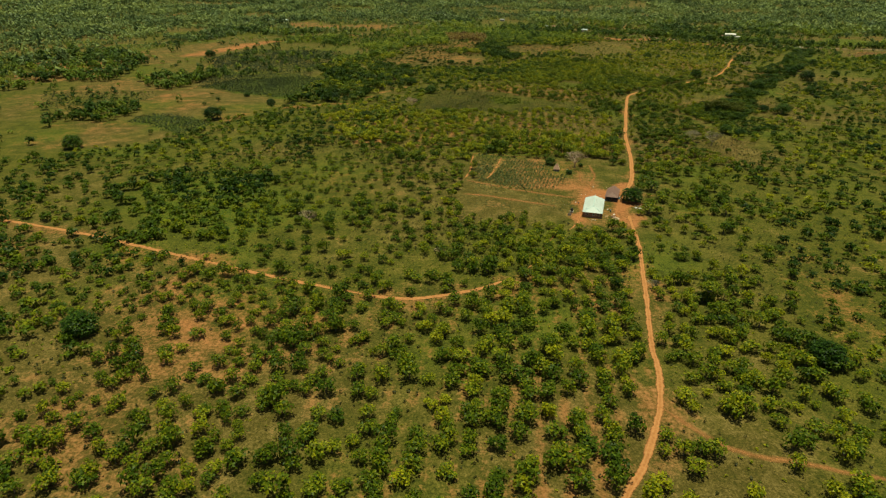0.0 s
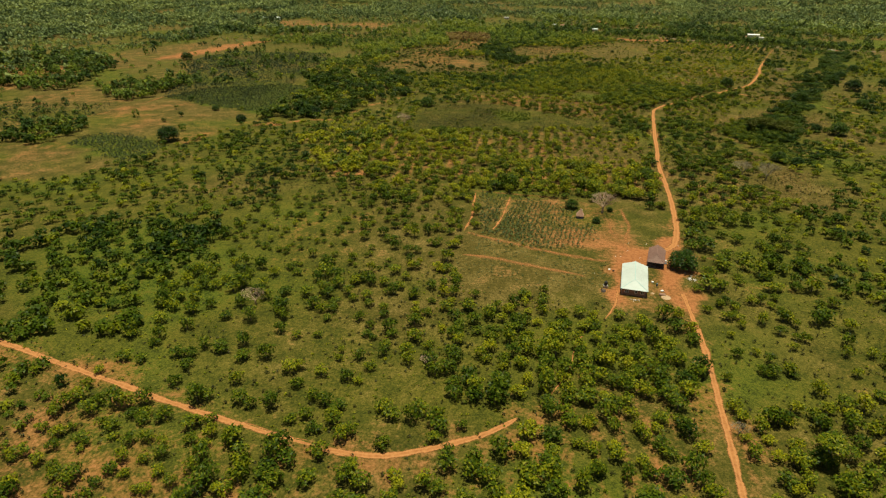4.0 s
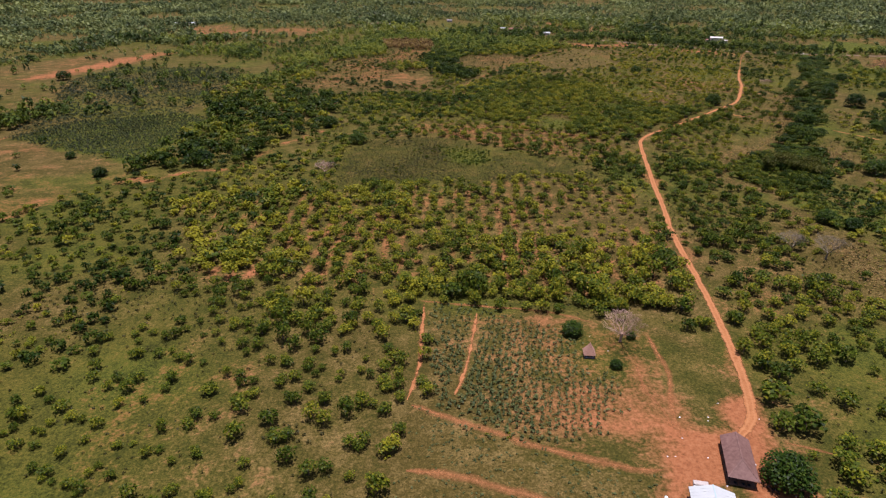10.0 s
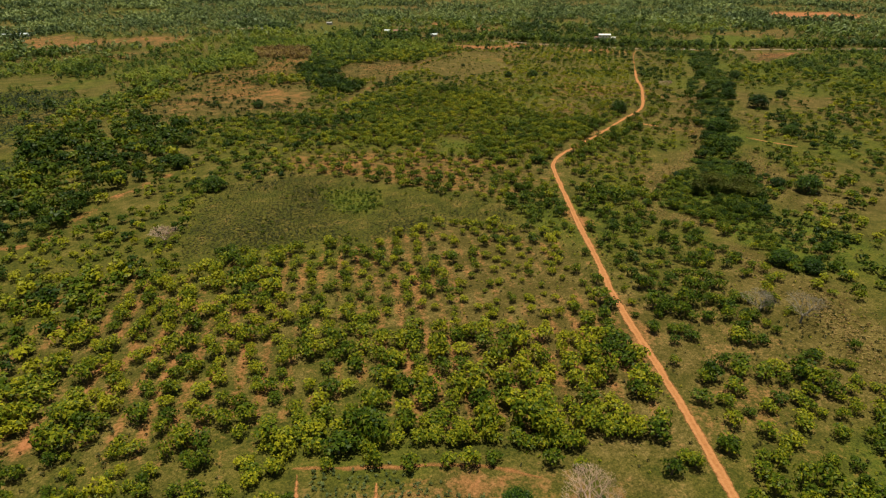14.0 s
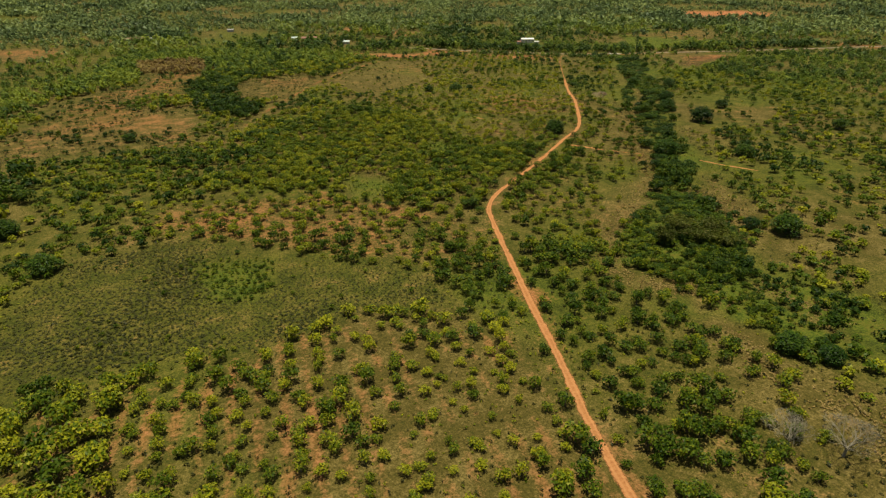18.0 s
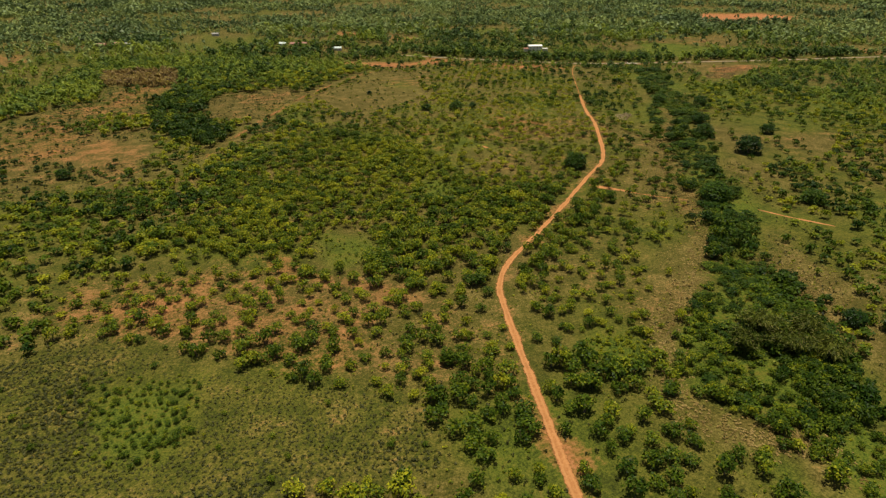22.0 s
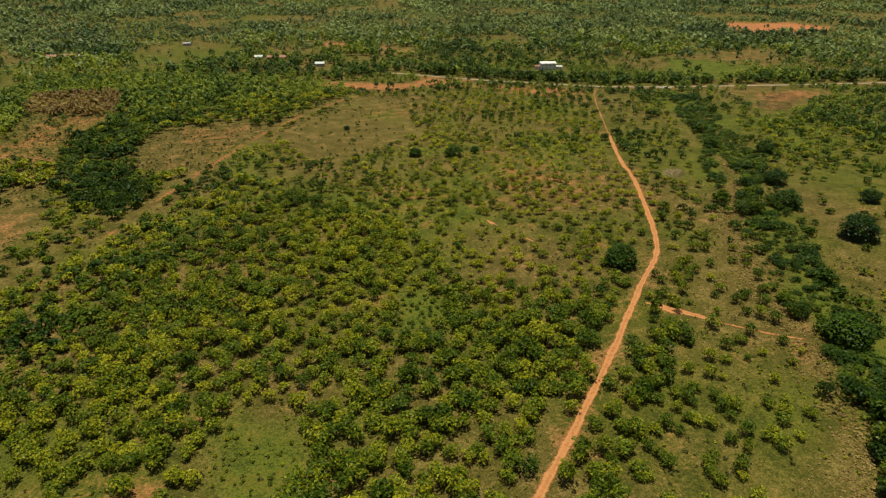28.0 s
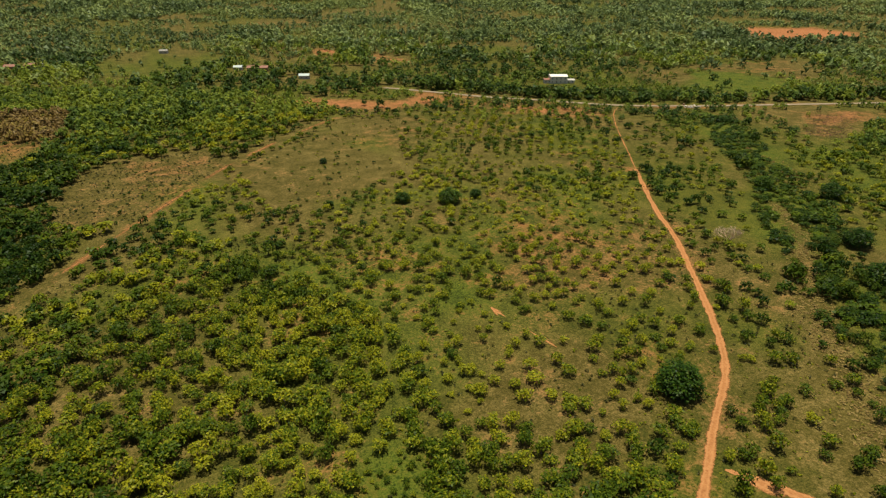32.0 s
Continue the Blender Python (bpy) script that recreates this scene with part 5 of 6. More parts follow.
for k, (x, y, h, r) in enumerate([(216.6, 460, 9, 7), (224.5, 454, 8, 6.5), (216.6, 470, 9.5, 7.5), (207, 466, 7.5, 6), (228, 464, 8, 6)]):
    bamboo(x, y, h, r, 50 + k, "olive green arching bamboo clump in the valley")

# crop rows on the fenced plot
crops = grow(CROP_LAND, (1.9, 1.0), -17, 0.2, 0.95, (0.36, 0.72), 0.45, 501, 0.4)
crops = crops[(off_line(crops[:, 0], crops[:, 1], PATHS[1]) > 1.3) & (off_line(crops[:, 0], crops[:, 1], PATHS[0]) > 1.5)]
forest("crop_rows", crops, TUFT, CROP_LEAF, "rows of low green crop plants on orange soil", "crops", seed=7)

# low herbs in the grass beside the farmyard
herbs = grow(LAWN, (1.7, 1.7), 10, 0.45, 0.6, (0.18, 0.46), 0.5, 505, 0.95)
herbs = herbs[off_line(herbs[:, 0], herbs[:, 1], YARD_PATH) > 1.0]
herbs[:, 3] *= 0.6
forest("lawn_herbs", herbs, TUFT, CROP_LEAF, "low green herbs scattered in the grass", "herbs", seed=18)

# green crop on the western fields, low scrub on the slope behind them
for k, poly in enumerate((CROP_WEST, CROP_MID)):
    forest("field_crop", grow(poly, (1.7, 1.5), 35, 0.3, 0.97, (0.55, 0.8), 0.45, 511 + k, 0.1), TUFT, FIELD_LEAF, "even field of green crop plants in close rows", "crops", seed=13 + k)
slope = np.vstack([grow(GREEN_SLOPE, (2.5, 2.5), 20, 0.42, 0.9, (0.6, 1.4), 0.4, 517, 0.3), grow(WEST_SCRUB, (3.0, 3.0), 20, 0.42, 0.8, (0.4, 0.9), 0.25, 519, 0.4)])
slope[:, 3] *= 0.7
forest("slope_scrub", slope, TUFT, FIELD_LEAF, "low dull green scrub on the slope behind the crops", "scrub", seed=15)

# ---- buildings ----
def slab(bm, pts, thick):
    """A flat sheet through the given corners, with thickness downwards."""
    top = [bm.verts.new(p) for p in pts]
    low = [bm.verts.new(Vector(p) - Vector((0, 0, thick))) for p in pts]
    bm.faces.new(top)
    bm.faces.new(low[::-1])
    for k in range(len(pts)):
        n = (k + 1) % len(pts)
        bm.faces.new((top[k], low[k], low[n], top[n]))


def box(bm, lo, hi):
    x0, y0, z0 = lo
    x1, y1, z1 = hi
    v = [bm.verts.new(p) for p in ((x0, y0, z0), (x1, y0, z0), (x1, y1, z0), (x0, y1, z0), (x0, y0, z1), (x1, y0, z1), (x1, y1, z1), (x0, y1, z1))]
    for f in ((3, 2, 1, 0), (4, 5, 6, 7), (0, 1, 5, 4), (1, 2, 6, 5), (2, 3, 7, 6), (3, 0, 4, 7)):
        bm.faces.new([v[k] for k in f])


def beam(bm, a, b, w, h):
    """A square bar from a to b."""
    a, b = Vector(a), Vector(b)
    q = (b - a).to_track_quat("Y", "Z")
    ends = [[bm.verts.new(c + q @ Vector((sx * w / 2, 0, sz * h / 2))) for sx, sz in ((-1, -1), (1, -1), (1, 1), (-1, 1))] for c in (a, b)]
    bm.faces.new(ends[0][::-1])
    bm.faces.new(ends[1])
    for k in range(4):
        n = (k + 1) % 4
        bm.faces.new((ends[0][k], ends[0][n], ends[1][n], ends[1][k]))


def drum(bm, x, y, z0, z1, radii, sides=16):
    """A turned body: rings of the given radii at even heights."""
    rings = []
    for k, r in enumerate(radii):
        z = z0 + (z1 - z0) * k / (len(radii) - 1)
        rings.append([bm.verts.new((x + r * math.cos(6.283185 * i / sides), y + r * math.sin(6.283185 * i / sides), z)) for i in range(sides)])
    bm.faces.new(rings[0][::-1])
    bm.faces.new(rings[-1])
    for a, b in zip(rings, rings[1:]):
        for i in range(sides):
            n = (i + 1) % sides
            bm.faces.new((a[i], a[n], b[n], b[i]))


def one(fn, *args, **keys):
    bm = bmesh.new()
    fn(bm, *args, **keys)
    return bm


def wall(name, length, height, thick, openings, mat, parent, place, turn):
    """A wall with real openings (from, to, sill, head), standing from x = 0 to length."""
    bm = bmesh.new()
    x = 0
    for a, b, sill, head in sorted(openings):
        box(bm, (x, 0, 0), (a, thick, height))
        if sill > 0:
            box(bm, (a, 0, 0), (b, thick, sill))
        box(bm, (a, 0, head), (b, thick, height))
        x = b
    box(bm, (x, 0, 0), (length, thick, height))
    ob = part(name, bm, mat, parent)
    ob.matrix_local = pose(*place, 0, 0, turn)
    return ob


ROOF_WHITE = plain_material("white_roof_sheet", (0.465, 0.51, 0.475), (0.51, 0.555, 0.52), 0.5, 0.75, 0.0)
RIDGE = plain_material("pale_green_ridge", (0.33, 0.48, 0.46), (0.40, 0.54, 0.52), 1.5, 0.45, 0.0)
ROOF_BROWN = plain_material("brown_roof_sheet", (0.125, 0.060, 0.042), (0.215, 0.118, 0.088), 1.4, 0.75, 0.2)
BLOCK_WALL = plain_material("brown_block_wall", (0.24, 0.13, 0.085), (0.36, 0.22, 0.15), 2.5)
MUD_WALL = plain_material("mud_wall", (0.22, 0.13, 0.08), (0.34, 0.2, 0.12), 2.5)
WHITE_PAINT = plain_material("white_paint", (0.7, 0.69, 0.66), (0.8, 0.79, 0.77), 2.0, 0.6, 0.0)
DARK_WOOD = plain_material("dark_wood", (0.05, 0.035, 0.025), (0.11, 0.08, 0.06), 5.0)
STRAW = plain_material("straw_thatch", (0.34, 0.18, 0.115), (0.54, 0.32, 0.215), 6.0, 0.95, 0.6)
BLACK_PLASTIC = plain_material("black_plastic", (0.012, 0.012, 0.013), (0.025, 0.025, 0.027), 3.0, 0.4, 0.0)
BLUE_PLASTIC = plain_material("blue_plastic", (0.02, 0.12, 0.19), (0.04, 0.17, 0.26), 3.0, 0.4, 0.0)
STEEL = plain_material("rusty_steel", (0.12, 0.08, 0.06), (0.25, 0.2, 0.17), 6.0, 0.6, 0.2, 0.5)
SAND = plain_material("sand", (0.36, 0.23, 0.13), (0.48, 0.33, 0.20), 3.0, 0.95, 0.4, size=0.05)
CREAM = plain_material("cream_plaster", (0.74, 0.68, 0.60), (0.84, 0.78, 0.70), 2.0, 0.7, 0.0)
CONCRETE = plain_material("concrete", (0.42, 0.38, 0.33), (0.58, 0.54, 0.48), 3.0)
GREY_ROOF = plain_material("grey_roof_sheet", (0.20, 0.18, 0.155), (0.32, 0.29, 0.26), 1.5, 0.7, 0.0)
RED_ROOF = plain_material("rust_red_roof", (0.20, 0.075, 0.045), (0.32, 0.13, 0.08), 1.5, 0.7)
glass, gn, gl, gb = material("window_glass")
gb.inputs["Base Color"].default_value = (0.03, 0.035, 0.04, 1)
gb.inputs["Roughness"].default_value = 0.08


def window(parent, width, height, place, turn, mat=None):
    w = part("window", one(box, (0.07, 0.07, 0.07), (width - 0.07, 0.09, height - 0.07)), glass, parent)
    w.matrix_local = pose(*place, 0, 0, turn)
    bm = bmesh.new()
    for lo, hi in (((0, 0.02, 0), (0.11, 0.14, height)), ((width - 0.11, 0.02, 0), (width, 0.14, height)), ((0.11, 0.02, 0), (width - 0.11, 0.14, 0.11)), ((0.11, 0.02, height - 0.11), (width - 0.11, 0.14, height)), ((width / 2 - 0.05, 0.02, 0.11), (width / 2 + 0.05, 0.14, height - 0.11))):
        box(bm, lo, hi)
    part("window_frame", bm, mat or WHITE_PAINT, w, "white painted window frame")
    return w


def farm_house(x, y, turn):
    """Long block house: gable at the back, hip at the front, white sheet roof."""
    home = tagged(new("house"), "long block farmhouse with a white sheet-metal roof", "house")
    home.matrix_world = pose(x, y, 0, 0, 0, turn)
    W, L, E, R = 4.4, 9.5, 2.45, 3.95   # half roof width, half roof length, eave and ridge heights
    w, l = W - 0.5, L - 0.5
    part("plinth", one(box, (-w - 0.12, -l - 0.12, -0.2), (w + 0.12, l + 0.12, 0.18)), BLOCK_WALL, home)
    top = E - 0.05
    front = [(0.9, 2.2, 0.95, 2.0), (4.0, 5.0, 0.95, 2.0), (5.9, 7.1, 0.95, 2.0)]
    wall("wall", 2 * w, top - 0.18, 0.2, [(a, b, s - 0.18, h - 0.18) for a, b, s, h in front], BLOCK_WALL, home, (-w, -l, 0.18), 0)
    for a, b, s, h in front:
        window(home, b - a, h - s, (-w + a, -l + 0.02, s), 0)
    side = [(1.5, 2.7, 0.9, 1.95), (5.0, 6.0, 0.0, 1.95), (8.4, 9.6, 0.9, 1.95), (12.0, 13.0, 0.0, 1.95), (15.0, 16.2, 0.9, 1.95)]
    wall("wall", 2 * l - 0.4, top - 0.18, 0.2, side, BLOCK_WALL, home, (w, -l + 0.2, 0.18), 90)
    wall("wall", 2 * l - 0.4, top - 0.18, 0.2, side, BLOCK_WALL, home, (-w, l - 0.2, 0.18), -90)
    for a, b, s, h in side:
        if s:
            window(home, b - a, h - s, (w + 0.02, -l + 0.2 + a, s + 0.18), 90)
            window(home, b - a, h - s, (-w - 0.02, l - 0.2 - a, s + 0.18), -90)
        else:
            for px, py, tr in ((w - 0.1, -l + 0.2 + a, 90), (-w + 0.1, l - 0.2 - a, -90)):
                d = part("door", one(box, (0.03, 0, 0), (b - a - 0.03, 0.05, h)), DARK_WOOD, home, "dark wooden plank door")
                d.matrix_local = pose(px, py, 0.18, 0, 0, tr)
                part("handle", one(box, (b - a - 0.16, -0.05, 0.95), (b - a - 0.1, 0.0, 1.1)), STEEL, d)
    wall("wall", 2 * w, top - 0.18, 0.2, [], BLOCK_WALL, home, (-w, l - 0.2, 0.18), 0)
    bm = bmesh.new()
    gable = [bm.verts.new(p) for p in ((-w, l - 0.2, top), (w, l - 0.2, top), (0, l - 0.2, R - 0.15), (-w, l, top), (w, l, top), (0, l, R - 0.15))]
    for f in ((0, 2, 1), (3, 4, 5), (0, 1, 4, 3), (1, 2, 5, 4), (2, 0, 3, 5)):
        bm.faces.new([gable[k] for k in f])
    part("gable", bm, BLOCK_WALL, home)
    hip = -L + 4.9
    part("roof_slope", one(slab, [(-W, -L, E), (0, hip, R), (0, L, R), (-W, L, E)], 0.05), ROOF_WHITE, home)
    part("roof_slope", one(slab, [(W, -L, E), (W, L, E), (0, L, R), (0, hip, R)], 0.05), ROOF_WHITE, home)
    part("roof_slope", one(slab, [(-W, -L, E), (W, -L, E), (0, hip, R)], 0.05), ROOF_WHITE, home)
    for side_of in (-1, 1):   # standing seams of the roof sheets
        bm = bmesh.new()
        for q in range(1, 24):
            yy = -L + 2 * L * q / 24
            inner = 0.0 if yy > hip else W * (hip - yy) / (hip + L)
            beam(bm, (side_of * W, yy, E + 0.015), (side_of * inner, yy, R + 0.015 - (R - E) * inner / W), 0.045, 0.02)
        part("roof_seams", bm, ROOF_WHITE, home)
    for a, b in (((0, hip, R + 0.03), (0, L, R + 0.03)), ((0, hip, R + 0.03), (-W, -L, E + 0.03)), ((0, hip, R + 0.03), (W, -L, E + 0.03))):
        part("ridge_cap", one(beam, a, b, 0.22, 0.05), RIDGE, home, "pale green ridge cap")
    for a, b in (((-W, -L, E - 0.12), (W, -L, E - 0.12)), ((-W, -L, E - 0.12), (-W, L, E - 0.12)), ((W, -L, E - 0.12), (W, L, E - 0.12))):
        part("fascia", one(beam, a, b, 0.04, 0.16), DARK_WOOD, home)
    part("porch_roof", one(slab, [(-W + 1.2, L, E - 0.1), (-W + 3.6, L, E - 0.1), (-W + 3.6, L + 0.9, E - 0.3), (-W + 1.2, L + 0.9, E - 0.3)], 0.05), ROOF_WHITE, home)


def open_shed(x, y, turn):
    """Low open shed with a brown sheet roof on posts and a part wall."""
    shed = tagged(new("shed"), "open shed with a weathered brown hipped roof", "shed")
    shed.matrix_world = pose(x, y, 0, 0, 0, turn)
    W, L, E, R = 3.05, 6.3, 2.3, 4.0
    w, l = W - 0.35, L - 0.35
    part("floor_slab", one(box, (-w, -l, -0.1), (w, l, 0.12)), MUD_WALL, shed)
    for yy in np.linspace(-l + 0.1, l - 0.1, 5):
        for xx in (-w + 0.1, w - 0.1):
            part("post", one(box, (xx - 0.07, yy - 0.07, 0.12), (xx + 0.07, yy + 0.07, E)), DARK_WOOD, shed)
    for xx in (-0.9, 0.9):
        part("post", one(box, (xx - 0.07, -l + 0.03, 0.12), (xx + 0.07, -l + 0.17, E)), DARK_WOOD, shed)
    wall("wall", 2 * l - 3.0, E - 0.2, 0.18, [(2.0, 2.9, 0.0, 1.8)], MUD_WALL, shed, (-w + 0.25, l, 0.12), -90)
    wall("wall", 2 * l - 3.0, E - 0.2, 0.18, [(4.0, 4.9, 0.0, 1.8)], MUD_WALL, shed, (w - 0.25, -l + 3.0, 0.12), 90)
    # cross wall coloured dark to stand in for shade inside the open front
    wall("wall", 2 * w - 0.5, E - 0.2, 0.18, [(2.0, 2.9, 0.0, 1.8)], DARK_WOOD, shed, (-w + 0.25, -l + 3.0, 0.12), 0)
    wall("wall", 2 * w - 0.5, E - 0.2, 0.18, [], MUD_WALL, shed, (-w + 0.25, l - 0.2, 0.12), 0)
    hip = -L + 4.2
    part("roof_slope", one(slab, [(-W, -L, E), (0, hip, R), (0, L, R), (-W, L, E)], 0.08), ROOF_BROWN, shed)
    part("roof_slope", one(slab, [(W, -L, E), (W, L, E), (0, L, R), (0, hip, R)], 0.08), ROOF_BROWN, shed)
    part("roof_slope", one(slab, [(-W, -L, E), (W, -L, E), (0, hip, R)], 0.08), ROOF_BROWN, shed)
    for a, b in (((0, hip, R + 0.03), (0, L, R + 0.03)), ((0, hip, R + 0.03), (-W, -L, E + 0.03)), ((0, hip, R + 0.03), (W, -L, E + 0.03))):
        part("ridge_cap", one(beam, a, b, 0.3, 0.06), ROOF_BROWN, shed)
    for xx in (-1.2, 0.4, 1.5):
        part("tyre", one(drum, xx, -l + 0.6, 0.12, 0.36, [0.24, 0.33, 0.33, 0.24], 14), BLACK_PLASTIC, shed)


def granary(x, y, turn):
    hut = tagged(new("granary_hut"), "small granary hut with a pyramid straw roof", "hut")
    hut.matrix_world = pose(x, y, 0, 0, 0, turn) @ Matrix.Scale(1.1, 4)
    part("base", one(box, (-1.25, -1.25, -0.05), (1.25, 1.25, 0.18)), CONCRETE, hut, "pale stone base")
    for sx in (-1, 1):
        for sy in (-1, 1):
            part("post", one(box, (sx * 1.05 - 0.07, sy * 1.05 - 0.07, 0.18), (sx * 1.05 + 0.07, sy * 1.05 + 0.07, 1.15)), DARK_WOOD, hut)
    part("wall", one(box, (-0.8, -0.8, 0.3), (0.8, 0.8, 1.2)), DARK_WOOD, hut)
    roof = part("thatch", one(drum, 0, 0, 0, 2.75, [2.15, 1.62, 1.1, 0.6, 0.12], 4), STRAW, hut, "pinkish-brown straw pyramid")
    roof.matrix_local = pose(0, 0, 1.05, 0, 0, 45)
    cap = part("cap", one(drum, 0, 0, 0, 0.26, [0.22, 0.16, 0.06], 8), STRAW, hut)
    cap.matrix_local = pose(0, 0, 3.72)


def water_tank(x, y):
    tank = tagged(new("water_tank"), "black plastic water tank on a pale block stand", "tank")
    tank.matrix_world = pose(x, y, 0, 0, 0, -16)
    part("stand", one(box, (-0.75, -0.75, -0.05), (0.75, 0.75, 0.9)), CONCRETE, tank, "pale block stand")
    part("body", one(drum, 0, 0, 0.9, 2.15, [0.6, 0.64, 0.6, 0.64, 0.6, 0.5], 20), BLACK_PLASTIC, tank)
    part("lid", one(drum, 0, 0, 2.15, 2.3, [0.28, 0.28, 0.22], 14), BLACK_PLASTIC, tank)


def well(x, y):
    rig = tagged(new("well_frame"), "low well with a dark pole frame", "well")
    rig.matrix_world = pose(x, y, 0, 0, 0, 10)
    part("rim", one(drum, 0, 0, -0.05, 0.6, [0.7, 0.7, 0.66], 16), CONCRETE, rig)
    part("cover", one(drum, 0, 0, 0.6, 0.66, [0.68, 0.68], 16), DARK_WOOD, rig)
    for sx in (-0.8, 0.8):
        part("post", one(beam, (sx, 0, -0.05), (sx, 0, 1.7), 0.09, 0.09), DARK_WOOD, rig)
    part("crossbar", one(beam, (-0.95, 0, 1.7), (0.95, 0, 1.7), 0.09, 0.09), DARK_WOOD, rig)


def heap(name, x, y, radius, height, mat, label, seed):
    bm = bmesh.new()
    bmesh.ops.create_grid(bm, x_segments=14, y_segments=14, size=radius)
    for v in bm.verts:
        d = math.hypot(v.co.x, v.co.y) / radius
        n = noise.noise(Vector((v.co.x * 1.3, v.co.y * 1.3, seed)))
        v.co.z = height * max(0.0, 1 - d * d) * (1 + 0.5 * n) - 0.06
    ob = part(name, bm, mat)
    ob.matrix_world = pose(x, y, 0)
    tagged(ob, label, "heap")


def block(name, x, y, size, turn, mat, label, category):
    bm = one(box, (-size[0] / 2, -size[1] / 2, -0.02), (size[0] / 2, size[1] / 2, size[2]))
    bmesh.ops.bevel(bm, geom=bm.edges[:], offset=min(size) * 0.15, segments=2, affect="EDGES")
    ob = part(name, bm, mat)
    ob.matrix_world = pose(x, y, 0, 0, 0, turn)
    return tagged(ob, label, category)


def rubble(x, y, spread, count, seed, size=1.0, label="scattered pale stones and rubble in grass"):
    rng = random.Random(seed)
    pile = tagged(new("rubble_pile"), label, "rubble")
    pile.matrix_world = pose(x, y, 0)
    shapes = []
    for k in range(4):
        bm = bmesh.new()
        bmesh.ops.create_icosphere(bm, subdivisions=1, radius=1)
        for v in bm.verts:
            v.co *= rng.uniform(0.7, 1.2)
            v.co.z *= 0.7
        me = bpy.data.meshes.new("stone")
        bm.to_mesh(me)
        bm.free()
        me.materials.append((WHITE_PAINT, CONCRETE, CONCRETE, MUD_WALL)[k])
        shapes.append(me)
    for k in range(count):
        ob = new("stone", shapes[k % 4])
        ob.parent = pile
        r = rng.uniform(0.09, 0.27) * size
        ob.matrix_local = pose(rng.gauss(0, spread), rng.gauss(0, spread), r * 0.4, 0, 0, rng.uniform(0, 360)) @ Matrix.Diagonal((r, r, r, 1))


def motorcycle(x, y, turn, label):
    bike = tagged(new("motorcycle"), label, "motorcycle", "motorcycles under the mango tree")
    bike.matrix_world = pose(x, y, 0, 0, 0, turn)
    for yy in (-0.62, 0.62):
        wheel = part("wheel", one(drum, 0, 0, -0.05, 0.05, [0.26, 0.3, 0.3, 0.26], 18), BLACK_PLASTIC, bike)
        wheel.matrix_local = pose(0, yy, 0.3, 0, 90, 0)
    part("frame", one(beam, (0, -0.55, 0.42), (0, 0.5, 0.55), 0.14, 0.22), STEEL, bike)
    part("fuel_tank", one(box, (-0.14, 0.02, 0.62), (0.14, 0.45, 0.86)), BLACK_PLASTIC, bike)
    part("seat", one(box, (-0.13, -0.6, 0.7), (0.13, 0.02, 0.8)), BLACK_PLASTIC, bike)
    part("fork", one(beam, (0, 0.62, 0.3), (0, 0.42, 0.98), 0.1, 0.06), STEEL, bike)
    part("handlebar", one(beam, (-0.36, 0.4, 1.0), (0.36, 0.4, 1.0), 0.05, 0.05), STEEL, bike)


farm_house(68.6, 254.2, -16.5)
open_shed(81.6, 271.3, -20)
granary(61.9, 313.3, -10)
water_tank(58.1, 251.3)
well(56.7, 248.4)
block("block_stack", 71.2, 266.8, (3.0, 1.3, 0.7), -16, CONCRETE, "low stack of pale blocks behind the house", "blocks")
block("stone_slab", 76.6, 248.7, (1.0, 0.7, 0.35), 20, WHITE_PAINT, "pale slab lying beside the farmhouse", "slab")
block("brick_stack", 75.8, 246.1, (2.0, 1.1, 0.5), -12, BLOCK_WALL, "low red-brown brick stack on pale sand", "bricks")
heap("sand_heap", 76.6, 244.6, 1.7, 0.35, SAND, "low heap of pale building sand", 1)
heap("sand_heap", 73.0, 247.3, 0.7, 0.25, SAND, "small heap of pale sand by the wall", 2)
block("sack", 75.3, 254.9, (0.9, 0.6, 0.35), 30, WHITE_PAINT, "white filled sack on bare earth", "sack")
block("sack", 85.3, 271.0, (0.9, 0.7, 0.4), 10, WHITE_PAINT, "white sack beside the shed", "sack")
block("sack", 62.6, 264.2, (0.8, 0.6, 0.3), 50, WHITE_PAINT, "white sack lying on bare earth", "sack")
barrel = tagged(new("barrel"), "blue plastic barrel on bare earth", "barrel")
barrel.matrix_world = pose(76.0, 252.4, 0)
part("body", one(drum, 0, 0, -0.02, 0.92, [0.27, 0.31, 0.29, 0.31, 0.29, 0.31, 0.26], 18), BLUE_PLASTIC, barrel)
part("lid", one(drum, 0, 0, 0.92, 0.97, [0.25, 0.24], 18), BLUE_PLASTIC, barrel)
basin = part("basin", one(drum, 0, 0, -0.02, 0.3, [0.3, 0.42, 0.48], 18), BLUE_PLASTIC)
basin.matrix_world = pose(84.5, 269.2, 0)
tagged(basin, "blue plastic basin beside the shed", "basin")
basin = part("pot", one(drum, 0, 0, -0.02, 0.45, [0.22, 0.36, 0.36, 0.24], 16), BLACK_PLASTIC)
basin.matrix_world = pose(63.8, 263.2, 0)
tagged(basin, "black cooking pot on bare earth", "pot")
rubble(89.6, 257.0, 0.8, 44, 3)
rubble(90.8, 260.0, 0.8, 10, 4)
rubble(65.6, 243.0, 1.3, 12, 5)
pole = part("pole", one(beam, (0, 0, -0.05), (1.6, 1.9, 1.9), 0.09, 0.09), WHITE_PAINT)
pole.matrix_world = pose(93.0, 256.6, 0)
tagged(pole, "pale wooden pole leaning in a bush", "pole")
motorcycle(84.9, 264.3, 15, "dark motorcycle parked under the mango tree")
motorcycle(85.7, 263.6, 25, "black motorcycle parked in the tree's shade")


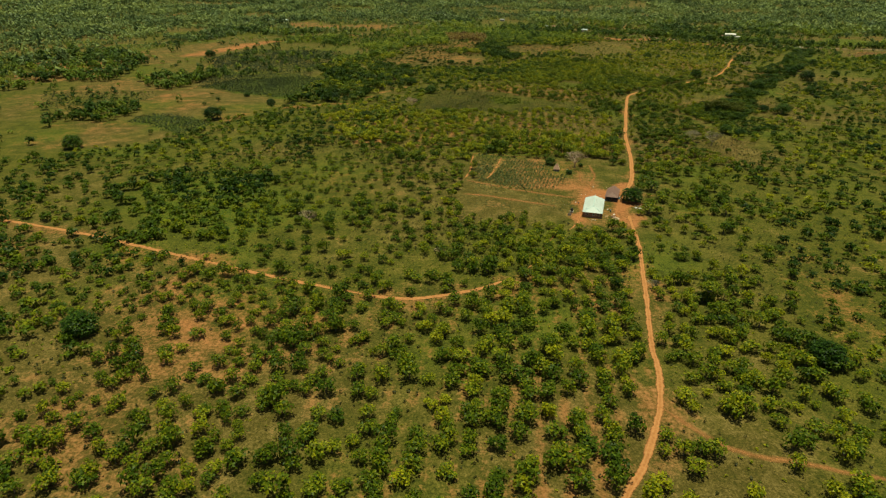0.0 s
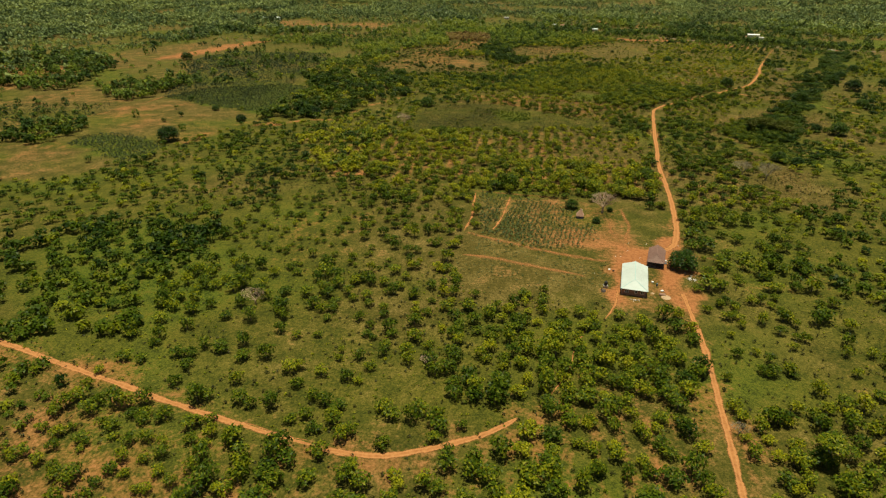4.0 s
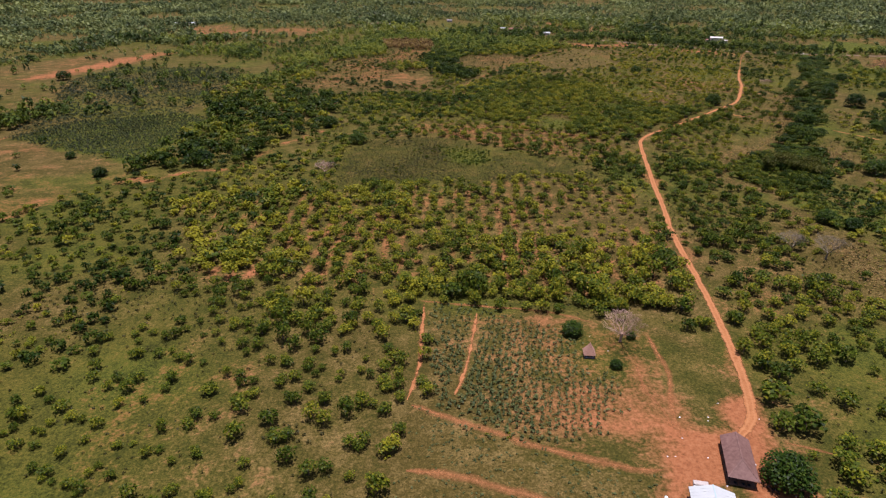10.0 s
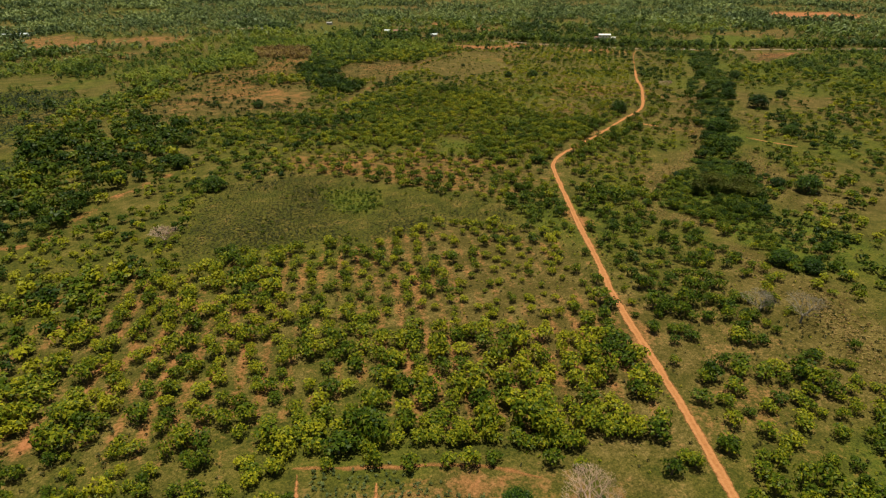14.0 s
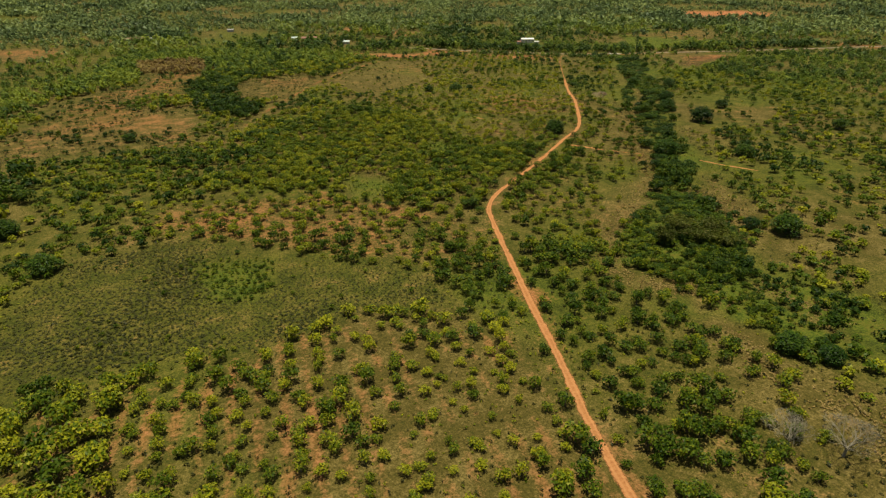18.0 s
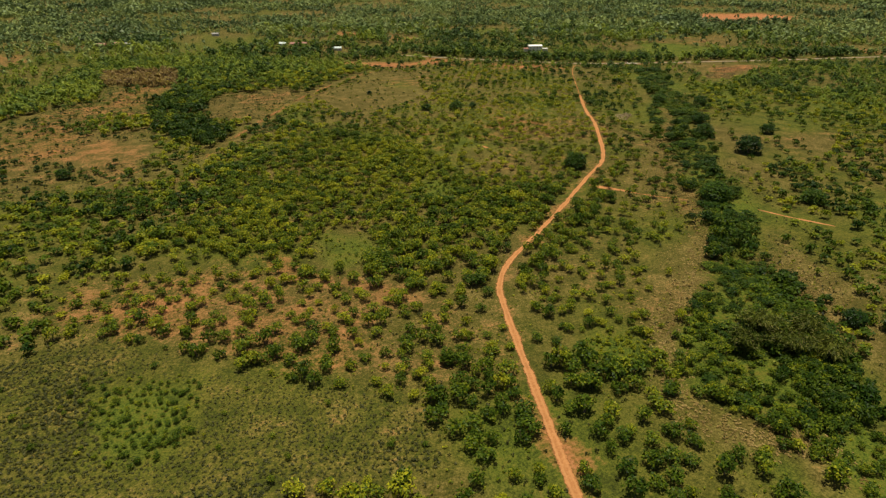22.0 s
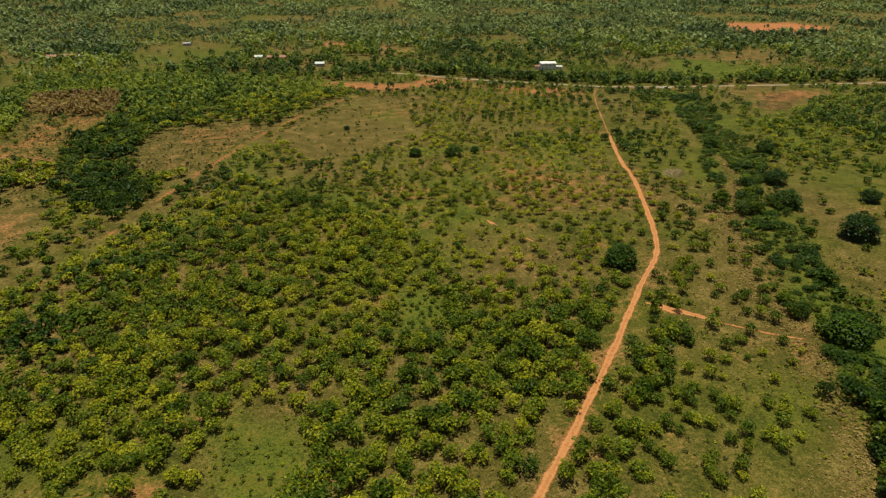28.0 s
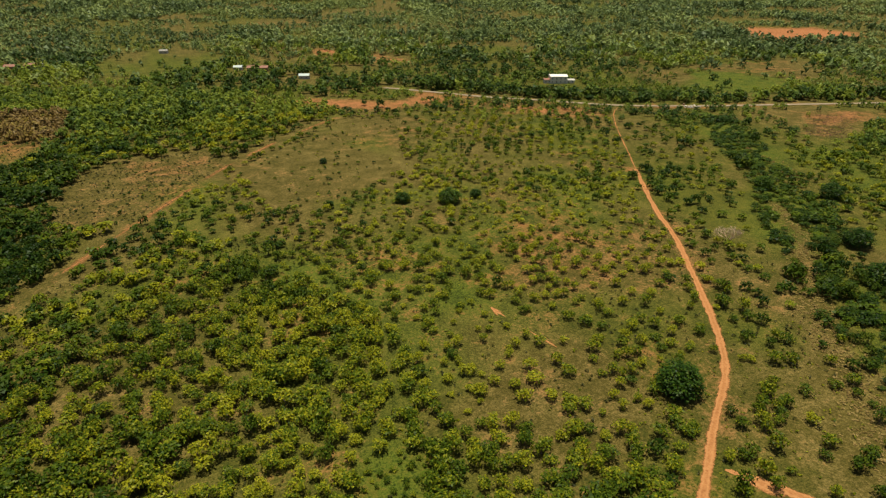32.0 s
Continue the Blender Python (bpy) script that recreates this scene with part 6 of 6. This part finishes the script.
def scraps(places):
    """Scraps of pale paper and plastic lying on the yard and the plot."""
    rng = random.Random(12)
    for x, y in places:
        bm = bmesh.new()
        w = rng.uniform(0.16, 0.3)
        ring = [bm.verts.new((w * rng.uniform(0.6, 1.1) * math.cos(k), w * rng.uniform(0.6, 1.1) * math.sin(k), rng.uniform(0.0, 0.05))) for k in range(6)]
        top = bm.verts.new((0, 0, 0.1))
        for a, b in zip(ring, ring[1:] + ring[:1]):
            bm.faces.new((a, b, top))
        bm.faces.new(ring[::-1])
        ob = part("litter_scrap", bm, WHITE_PAINT)
        ob.matrix_world = pose(x, y, 0.03, 0, 0, rng.uniform(0, 360))
        tagged(ob, "crumpled white litter scrap lying on the ground", "litter", "litter round the yard")


scraps([(76.7, 266.1), (94.7, 284.8), (82.2, 285.3), (56.7, 261.6), (67.7, 275.1), (87.7, 291.1), (82.8, 286.5), (76.0, 287.1), (76.5, 274.0), (69.5, 275.0), (73.5, 280.3), (67.9, 315.0), (65.0, 322.4)])
rubble(497, 879, 3.2, 26, 6, 4.0, "row of large pale stones beside the graded road")


def far_house(x, y, turn, width, length, height, rise, wall_mat, roof_mat, label, flat=False):
    home = tagged(new("house"), label, "house", "houses beyond the road")
    home.matrix_world = pose(x, y, 0, 0, 0, turn)
    w, l = width / 2, length / 2
    part("wall", one(box, (-w, -l, -0.1), (w, l, height)), wall_mat, home)
    o = 0.5
    if flat:
        part("roof", one(box, (-w - 0.2, -l - 0.2, height), (w + 0.2, l + 0.2, height + 0.35)), roof_mat, home)
    else:
        part("roof_slope", one(slab, [(-w - o, -l - o, height), (w + o, -l - o, height), (w + o, 0, height + rise), (-w - o, 0, height + rise)], 0.06), roof_mat, home)
        part("roof_slope", one(slab, [(-w - o, l + o, height), (-w - o, 0, height + rise), (w + o, 0, height + rise), (w + o, l + o, height)], 0.06), roof_mat, home)
    n = max(2, int(width / 3.2))
    for k in range(n):
        xx = -w + (k + 0.5) * width / n - 0.45
        part("window", one(box, (xx, -l - 0.04, 1.0), (xx + 0.9, -l + 0.05, min(2.0, height - 0.5))), glass, home)
        if height > 5.2:
            part("window", one(box, (xx, -l - 0.04, height - 2.4), (xx + 0.9, -l + 0.05, height - 1.3)), glass, home)
    return home


far_house(456, 1003, -22, 15, 12, 6.2, 1.0, CREAM, CREAM, "cream two-storey house with a low pale roof")
far_house(465, 997, -22, 7, 7, 3.0, 0.8, CREAM, CONCRETE, "low cream annex with a pale roof")
far_house(446.5, 1005.5, -22, 6, 7, 3.2, 0.8, CREAM, RED_ROOF, "low annex with a pinkish roof beside the cream house")
far_house(247, 1108, -20, 9, 6, 3.0, 1.6, CONCRETE, ROOF_WHITE, "low house with a pale sheet roof among trees")
far_house(194, 1180, -20, 8, 6, 3.0, 1.6, CONCRETE, ROOF_WHITE, "low house with a white sheet roof among trees")
far_house(212, 1170, -20, 20, 7, 3.0, 1.8, MUD_WALL, RED_ROOF, "long house with a rust-red roof")
far_house(-18, 1268, -10, 10, 8, 3.4, 1.8, MUD_WALL, RED_ROOF, "mud house with a rust-red roof")
far_house(-2, 1273, -10, 9, 7, 3.2, 1.6, MUD_WALL, RED_ROOF, "small mud house with a rust-red roof")
far_house(12, 1268, -10, 7, 6, 3.0, 1.4, CONCRETE, GREY_ROOF, "small house with a grey roof among trees")
far_house(123, 1333, -10, 9, 6, 3.0, 1.4, CONCRETE, GREY_ROOF, "distant house with a pale sheet roof")
far_house(-350, 1304, 0, 16, 8, 3.4, 1.6, WHITE_PAINT, ROOF_WHITE, "long white building far off among trees")
far_house(-326, 1306, 0, 18, 8, 3.4, 1.6, WHITE_PAINT, ROOF_WHITE, "long white building with a white roof")
